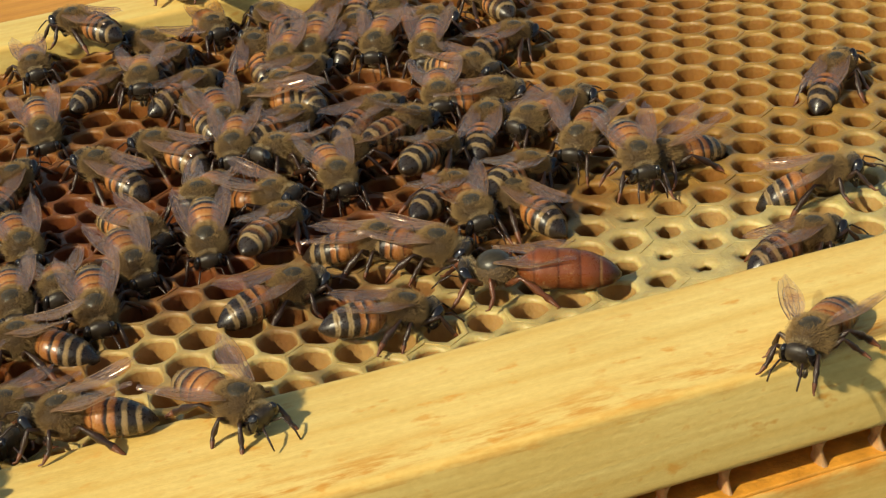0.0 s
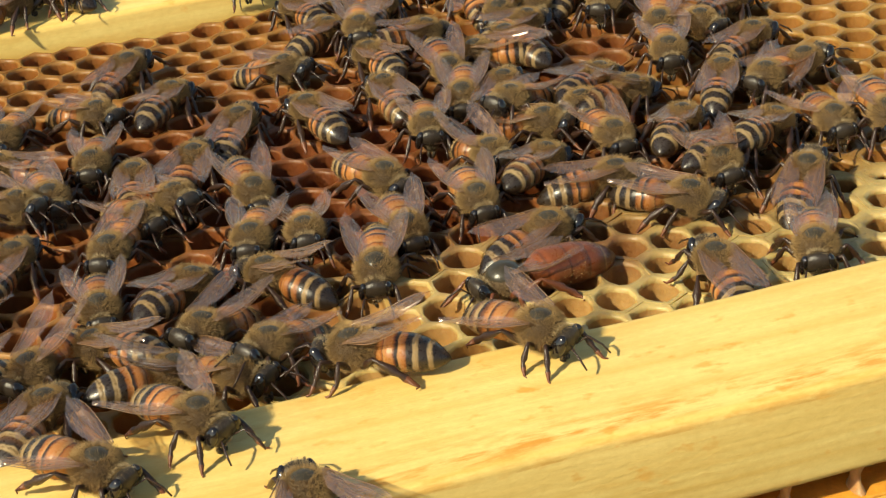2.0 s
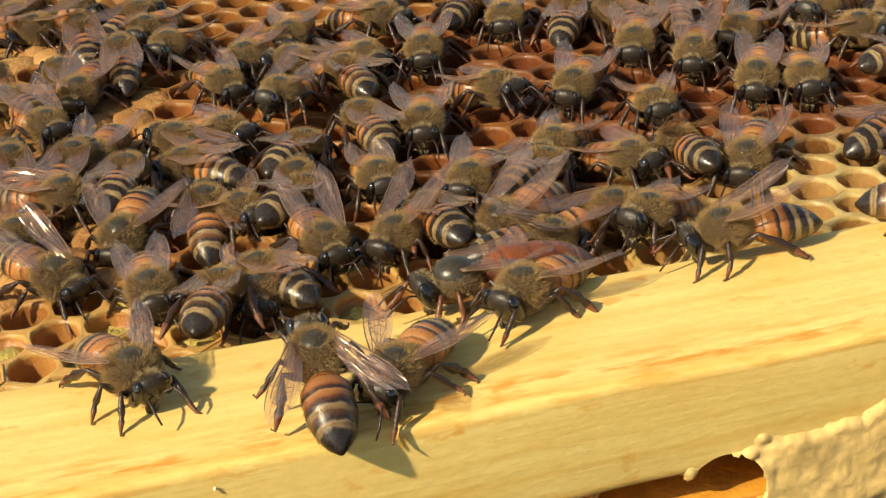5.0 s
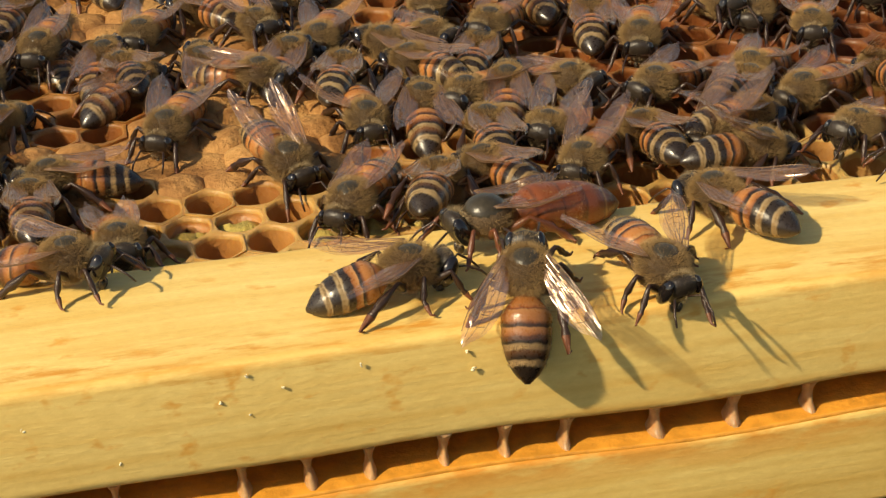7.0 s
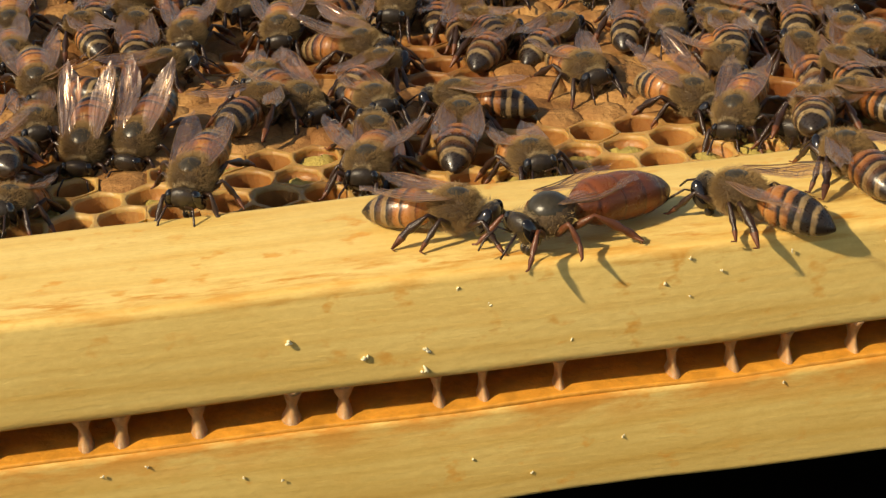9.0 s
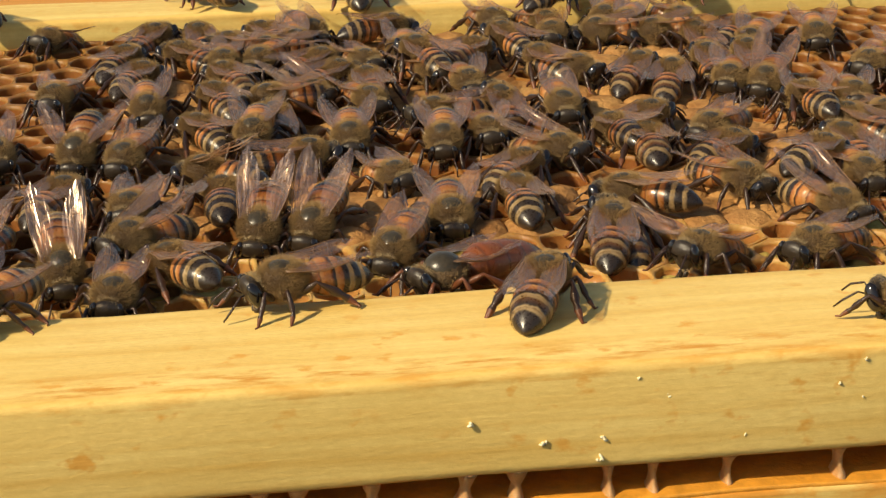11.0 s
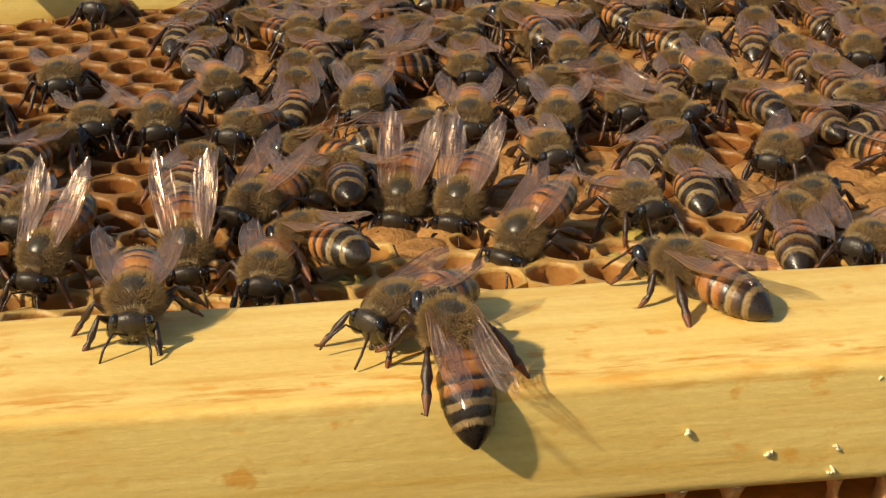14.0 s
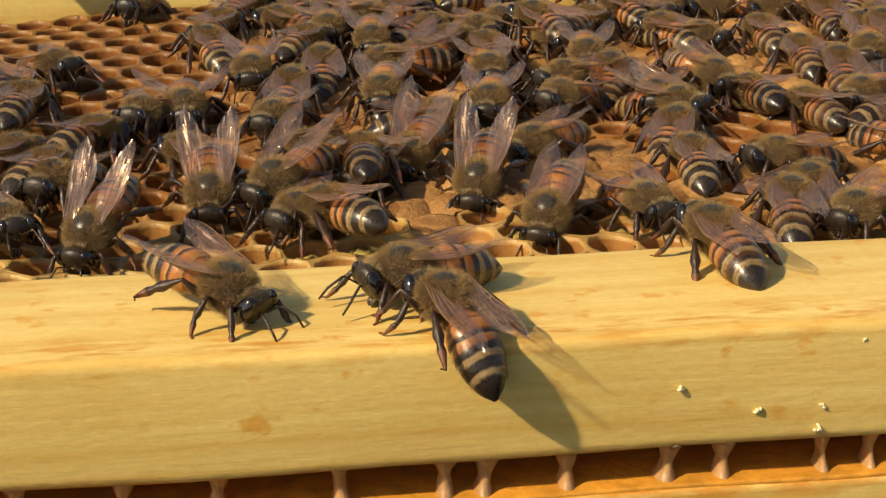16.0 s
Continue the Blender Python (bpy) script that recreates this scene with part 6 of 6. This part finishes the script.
    walk(colony[158], crawl((11.5, -80.5, 37.0, -113, -3.7, -9, 2), (13, -81.2, 34.0, -116, -3.7, -24, 2), (14.5, -82.4, 37.6, -116, -3.7, -24, 2), (16, -80.9, 34.2, -117, -3.7, -24, 2)))
    walk(colony[159], crawl((11.5, -71.4, 35.4, -86, -3.7, -24, 0), (13, -70.7, 35.5, -92, -3.7, -24, 0), (14.5, -70.4, 37.4, -93, -3.7, -24, 0), (16, -70.2, 43.5, -94, -3.7, -19, 0)))
    walk(colony[160], crawl((11.5, -64.5, 37.7, -138, -2.5, 1, -1), (13, -64.0, 39.3, -135, -2.5, -1, -1), (14.5, -63.9, 42.7, -130, -2.5, -6, -1), (16, -63.7, 42.4, -135, -2.5, -10, -1)))
    walk(colony[161], crawl((11.5, -56.0, 61.5, 140, -3.7, -8, 3), (13, -57.9, 62.9, 127, -3.7, -6, 3), (14.5, -56.3, 59.1, 127, -3.7, -6, 3), (16, -59.3, 55.5, 127, -3.7, -6, 3)))
    walk(colony[162], crawl((11.5, -70.8, 73.1, -104, -3.7, -21, 1), (14.5, -71.6, 73.7, -93, -3.7, -5, 1)))
    walk(colony[163], crawl((11.5, -80.6, 72.8, -77, -3.7, -9, 0), (13, -79.6, 74.3, -80, -3.7, -2, 0), (16, -76.6, 71.3, -112, -3.7, 10, 0)))
    walk(colony[164], crawl((11.5, -72.1, 56.9, 66, -3.7, -2, 2), (13, -67.6, 58.5, 66, -3.7, -2, 2), (16, -72.1, 55.9, 114, -3.7, 1, 2)))
    walk(colony[165], crawl((11.5, -40.8, 92.2, -50, -3.7, 5, 4), (13, -40.5, 93.9, -56, -3.7, 4, 4), (13.75, -41.3, 93.4, -93, -3.7, 5, 4), (14.5, -42.2, 92.9, -129, -3.7, 7, 4)))
    walk(colony[166], crawl((11.5, -62.6, 89.0, -89, -3.7, -11, 0), (13, -67.5, 84.5, -74, -3.7, 1, 0), (14.5, -62.7, 87.1, -92, -3.7, -7, 0), (16, -63.3, 88.9, -97, -3.7, -5, 0)))
    walk(colony[167], crawl((11.5, -74.4, 95.1, -105, -3.7, 1, 3), (13, -79.8, 92.0, -104, -3.7, 0, 3), (14.5, -82.5, 91.9, -84, -3.7, 1, 3), (16, -86.1, 93.9, -56, -3.7, 10, 3)))
    walk(colony[168], crawl((0, -89.8, 136.4, 130, 0.0, 3, 3)))
    walk(colony[169], crawl((0, -61.2, 126.0, 60, -3.7, 5, 1)))
    walk(colony[170], crawl((0, -54.2, 141.0, 126, 0.0, -3, 4)))
    walk(colony[171], crawl((0, -54.9, 125.7, 98, -3.7, 8, -2)))
    walk(colony[172], crawl((0, -30.2, 139.0, 88, 0.0, 3, 2)))
    walk(colony[173], crawl((11.5, -46.7, 109.7, -119, -3.7, -7, 4), (16, -46.8, 102.6, -97, -3.7, -8, 4)))
    walk(colony[174], crawl((11.5, -26.8, 111.3, -103, -3.7, -7, -3), (13, -28.8, 110.7, -116, -3.7, -1, -3)))
    walk(colony[175], crawl((0, -23.8, 99.9, -70, -3.7, 4, 2)))
    walk(colony[176], crawl((0, 0.4, 130.9, 43, 0.0, 3, 2)))
    walk(colony[177], crawl((11.5, -34.2, 87.1, -74, -3.7, 0, -2), (13, -33.1, 85.2, -76, -3.7, 3, -2), (14.5, -35.8, 89.0, -92, -3.7, -2, -2), (16, -35.0, 85.6, -92, -3.7, -2, -2)))
    walk(colony[178], crawl((0, 20.4, 133.3, -99, 0.0, -3, -3)))
    walk(colony[179], crawl((0, 6.3, 126.0, -116, -3.7, -9, -2)))
    walk(colony[180], crawl((0, -11.2, 126.0, -78, -3.7, 3, -2)))
    walk(colony[181], crawl((13, -47.0, 82.9, 88, -3.7, 9, 4), (14.5, -47.2, 83.5, 77, -3.7, 8, 4), (16, -49.6, 78.3, 87, -3.7, 2, 4)))
    walk(colony[182], crawl((13, -84.2, 63.8, 75, -3.7, 4, -4), (14.5, -81.3, 68.8, 53, -3.7, -5, -4), (16, -81.1, 64.3, 57, -3.7, -7, -4)))
    walk(colony[183], crawl((13, -82.0, 49.8, 66, -3.7, -7, -2), (14.5, -85.8, 53.3, 66, -3.7, -7, -2)))
    walk(colony[184], crawl((13, -52.2, 103.2, 111, -3.7, -1, -1), (16, -55.2, 104.1, 64, -3.7, -4, -1)))
    walk(colony[185], crawl((13, -21.3, 71.6, -93, -3.7, 1, 0), (14.5, -20.2, 70.6, -93, -3.7, 1, 0), (16, -17.9, 71.5, -110, -3.7, -1, 0)))
    walk(colony[186], crawl((13, -5.8, 70.1, 99, -3.7, -11, -3), (14.5, -6.5, 71.8, 95, -3.7, -11, -3)))
    walk(colony[187], crawl((0, -8.0, 104.4, 106, -3.7, 1, -4)))
    walk(colony[188], crawl((13, -63.4, 105.0, 66, -3.7, -3, 4), (16, -68.2, 104.8, 104, -3.7, 7, 4)))
    walk(colony[189], crawl((0, -65.5, 113.8, 69, -3.7, -2, -2)))
    walk(colony[190], crawl((14.5, -90.3, 38.3, -66, -3.7, 8, -2), (16, -89.1, 36.1, -68, -3.7, 10, -2)))
    walk(colony[191], crawl((14.5, -84.0, 44.9, -117, -3.7, 4, 3), (16, -85.1, 47.8, -120, -3.7, 7, 3)))
    walk(colony[192], crawl((14.5, -19.3, 58.2, 51, -3.7, 0, -4), (16, -18.6, 59.9, 63, -3.7, 9, -4)))
    walk(colony[193], crawl((14.5, -90.4, 80.6, 78, -3.7, -3, 3), (16, -89.5, 79.4, 78, -3.7, -3, 3)))
    walk(colony[194], crawl((0, 14.7, 89.6, -115, -3.7, -6, -2)))
    walk(colony[195], crawl((0, -16.6, 109.6, 55, -3.7, -5, 0)))
    walk(colony[196], crawl((0, -76.8, 126.0, -119, -3.7, 11, 3)))
    walk(colony[197], crawl((0, 129.4, 117.0, -120, -3.7, 1, 1)))
    walk(colony[198], crawl((0, -89.4, 58.5, 46, -3.7, -2, -2)))
    walk(colony[199], crawl((0, -46.8, 90.3, 184, -3.7, -5, 3)))
    walk(colony[200], crawl((0, 118.1, 116.7, 64, -3.7, 2, 3)))
    walk(colony[201], crawl((0, 41.6, 97.2, -112, -3.7, 0, 1)))
    walk(colony[202], crawl((0, -45.7, 124.5, 111, -3.7, -1, -2)))
    walk(colony[203], crawl((0, -25.3, 105.2, 110, -1.9, 4, -4)))
    walk(colony[204], crawl((0, 16.7, 122.2, -79, -3.7, 0, -4)))
    walk(colony[205], crawl((0, -38.7, 125.2, -69, -3.7, -9, -4)))
    walk(colony[206], crawl((0, 104.3, 94.7, 157, -3.7, -4, -2)))
    walk(colony[207], crawl((0, -52.1, 109.6, -100, -3.7, -1, -2)))
    walk(colony[208], crawl((0, 40.2, 88.4, 153, -3.7, 6, 4)))
    walk(colony[209], crawl((0, 8.8, 122.0, 247, -3.7, -6, -1)))
    walk(colony[210], crawl((0, -11.2, 118.4, 111, -3.7, 4, 3)))
    walk(colony[211], crawl((0, -95.8, 91.9, 123, -3.7, 7, 2)))
    walk(colony[212], crawl((0, -50.8, 118.9, 144, -3.7, -2, 2)))
    walk(colony[213], crawl((0, -36.7, 101.2, 43, -3.7, 0, 0)))
    walk(colony[214], crawl((0, -3.3, 123.2, -68, -3.7, 1, 3)))
    walk(colony[215], crawl((0, 133.7, 89.0, -60, -3.7, 3, -3)))
    walk(colony[216], crawl((0, 11.4, 115.3, 184, -3.7, -6, 4)))
    walk(colony[217], crawl((0, 24.6, 114.5, 47, -3.7, 1, 0)))
    walk(colony[218], crawl((0, -3.6, 117.2, -104, -3.7, -1, 4)))
    walk(colony[219], crawl((0, -26.5, 125.7, 21, -3.7, -5, -1)))
    walk(colony[220], crawl((0, 123.1, 123.7, 50, -3.7, 10, 4)))
    walk(colony[221], crawl((0, 23.6, 69.3, 122, -3.7, 5, 2)))
    walk(colony[222], crawl((0, 134.4, 109.6, -10, -3.7, 3, -3)))
    walk(colony[223], crawl((0, -57.9, 115.3, 131, -3.7, 1, 0)))
    walk(colony[224], crawl((0, -45.8, 115.4, 177, -3.7, 1, -4)))
    walk(colony[225], crawl((0, -26.6, 80.5, 198, -3.7, 2, 3)))
    walk(colony[226], crawl((0, -38.4, 108.3, 39, -3.7, 2, 0)))
    walk(colony[227], crawl((0, 91.1, 107.1, 258, -1.9, -3, -2)))
    walk(colony[228], crawl((0, -41.1, 119.2, -89, -3.7, -5, 2)))
    walk(colony[229], crawl((0, -32.7, 105.8, -67, -3.7, 5, -4)))
    walk(colony[230], crawl((0, 3.2, 117.4, 179, -3.7, -4, -3)))
    walk(colony[231], crawl((0, 111.0, 71.2, 208, -3.7, 3, 4)))
    walk(colony[232], crawl((0, -43.6, 66.6, 10, -3.7, 3, 0)))
    rows_queen = crawl((0, 116.9, 33.1, 161, -3.3, 4, 0), (1, 104.7, 36.5, 184, -3.3, -2, 0), (1.5, 96.5, 30.8, 199, -3.3, -4, 0), (2, 89.1, 32.3, 195, -3.3, 4, 0), (2.5, 80.5, 32.6, 187, -3.3, 4, 0), (3, 70.5, 33.1, 156, -3.3, -4, 0), (3.2, 70.5, 33.1, 156, -3.3, -4, 0), (5.5, 33.5, 15.9, 192, 0.4, 4, 0), (6, 27.6, 17.3, 183, 0.4, 4, 0), (6.5, 23.1, 15.6, 182, 0.4, 4, 0), (7, 22.9, 13.9, 195, 0.4, 4, 0), (7.5, 12.8, 12.7, 178, 0.4, 1, 0), (8, -1.1, 15.4, 172, 0.4, -2, 0), (8.5, -6.4, 6.2, 218, 0.4, 2, 0), (9, -11.8, 2.9, 205, 0.4, 1, 0), (9.2, -11.8, 2.9, 205, 0.4, 1, 0), (11.3, -35.7, 24.2, 212, -2.6, 4, 0), (11.5, -35.7, 24.2, 212, -2.6, 4, 0), (12, -38.1, 22.5, 214, -2.6, 4, 0), (12.5, -37.8, 22.4, 213, -2.6, 3, 0), (13, -43.5, 22.0, 200, -3.6, -3, 0), (13.3, -44.4, 24, 190, -6.6, -3, 0), (13.6, -45.4, 23.5, 180, -8.4, -3, 0), (14.2, -49.4, 23.2, 178, -12.1, -3, 0), (16, -51.4, 23.2, 178, -12.4, -3, 0))
    walk(queen, rows_queen)
    droop(colony[7], (0, 0), (6, 0), (6.5, 34), (7.5, 34), (8, 0), (16, 0))
    droop(colony[6], (0, 0), (7.5, 8), (8, 34), (8.4, 4), (16, 0))
    droop(colony[11], (0, 0), (13.0, 0), (13.5, 34), (16, 34))
    for bee, rows in ((colony[0], rows_r0), (colony[1], rows_a1), (colony[2], rows_a2), (colony[3], rows_a3), (colony[4], rows_a4), (colony[5], rows_a6), (colony[6], rows_p1), (colony[7], rows_p2), (colony[8], rows_c1), (colony[9], rows_c2), (colony[10], rows_c3), (colony[11], rows_c4), (colony[12], rows_k4), (queen, rows_queen)):
        for limb, turns in gait(bee, rows):
            walk(limb, turns)


motions()
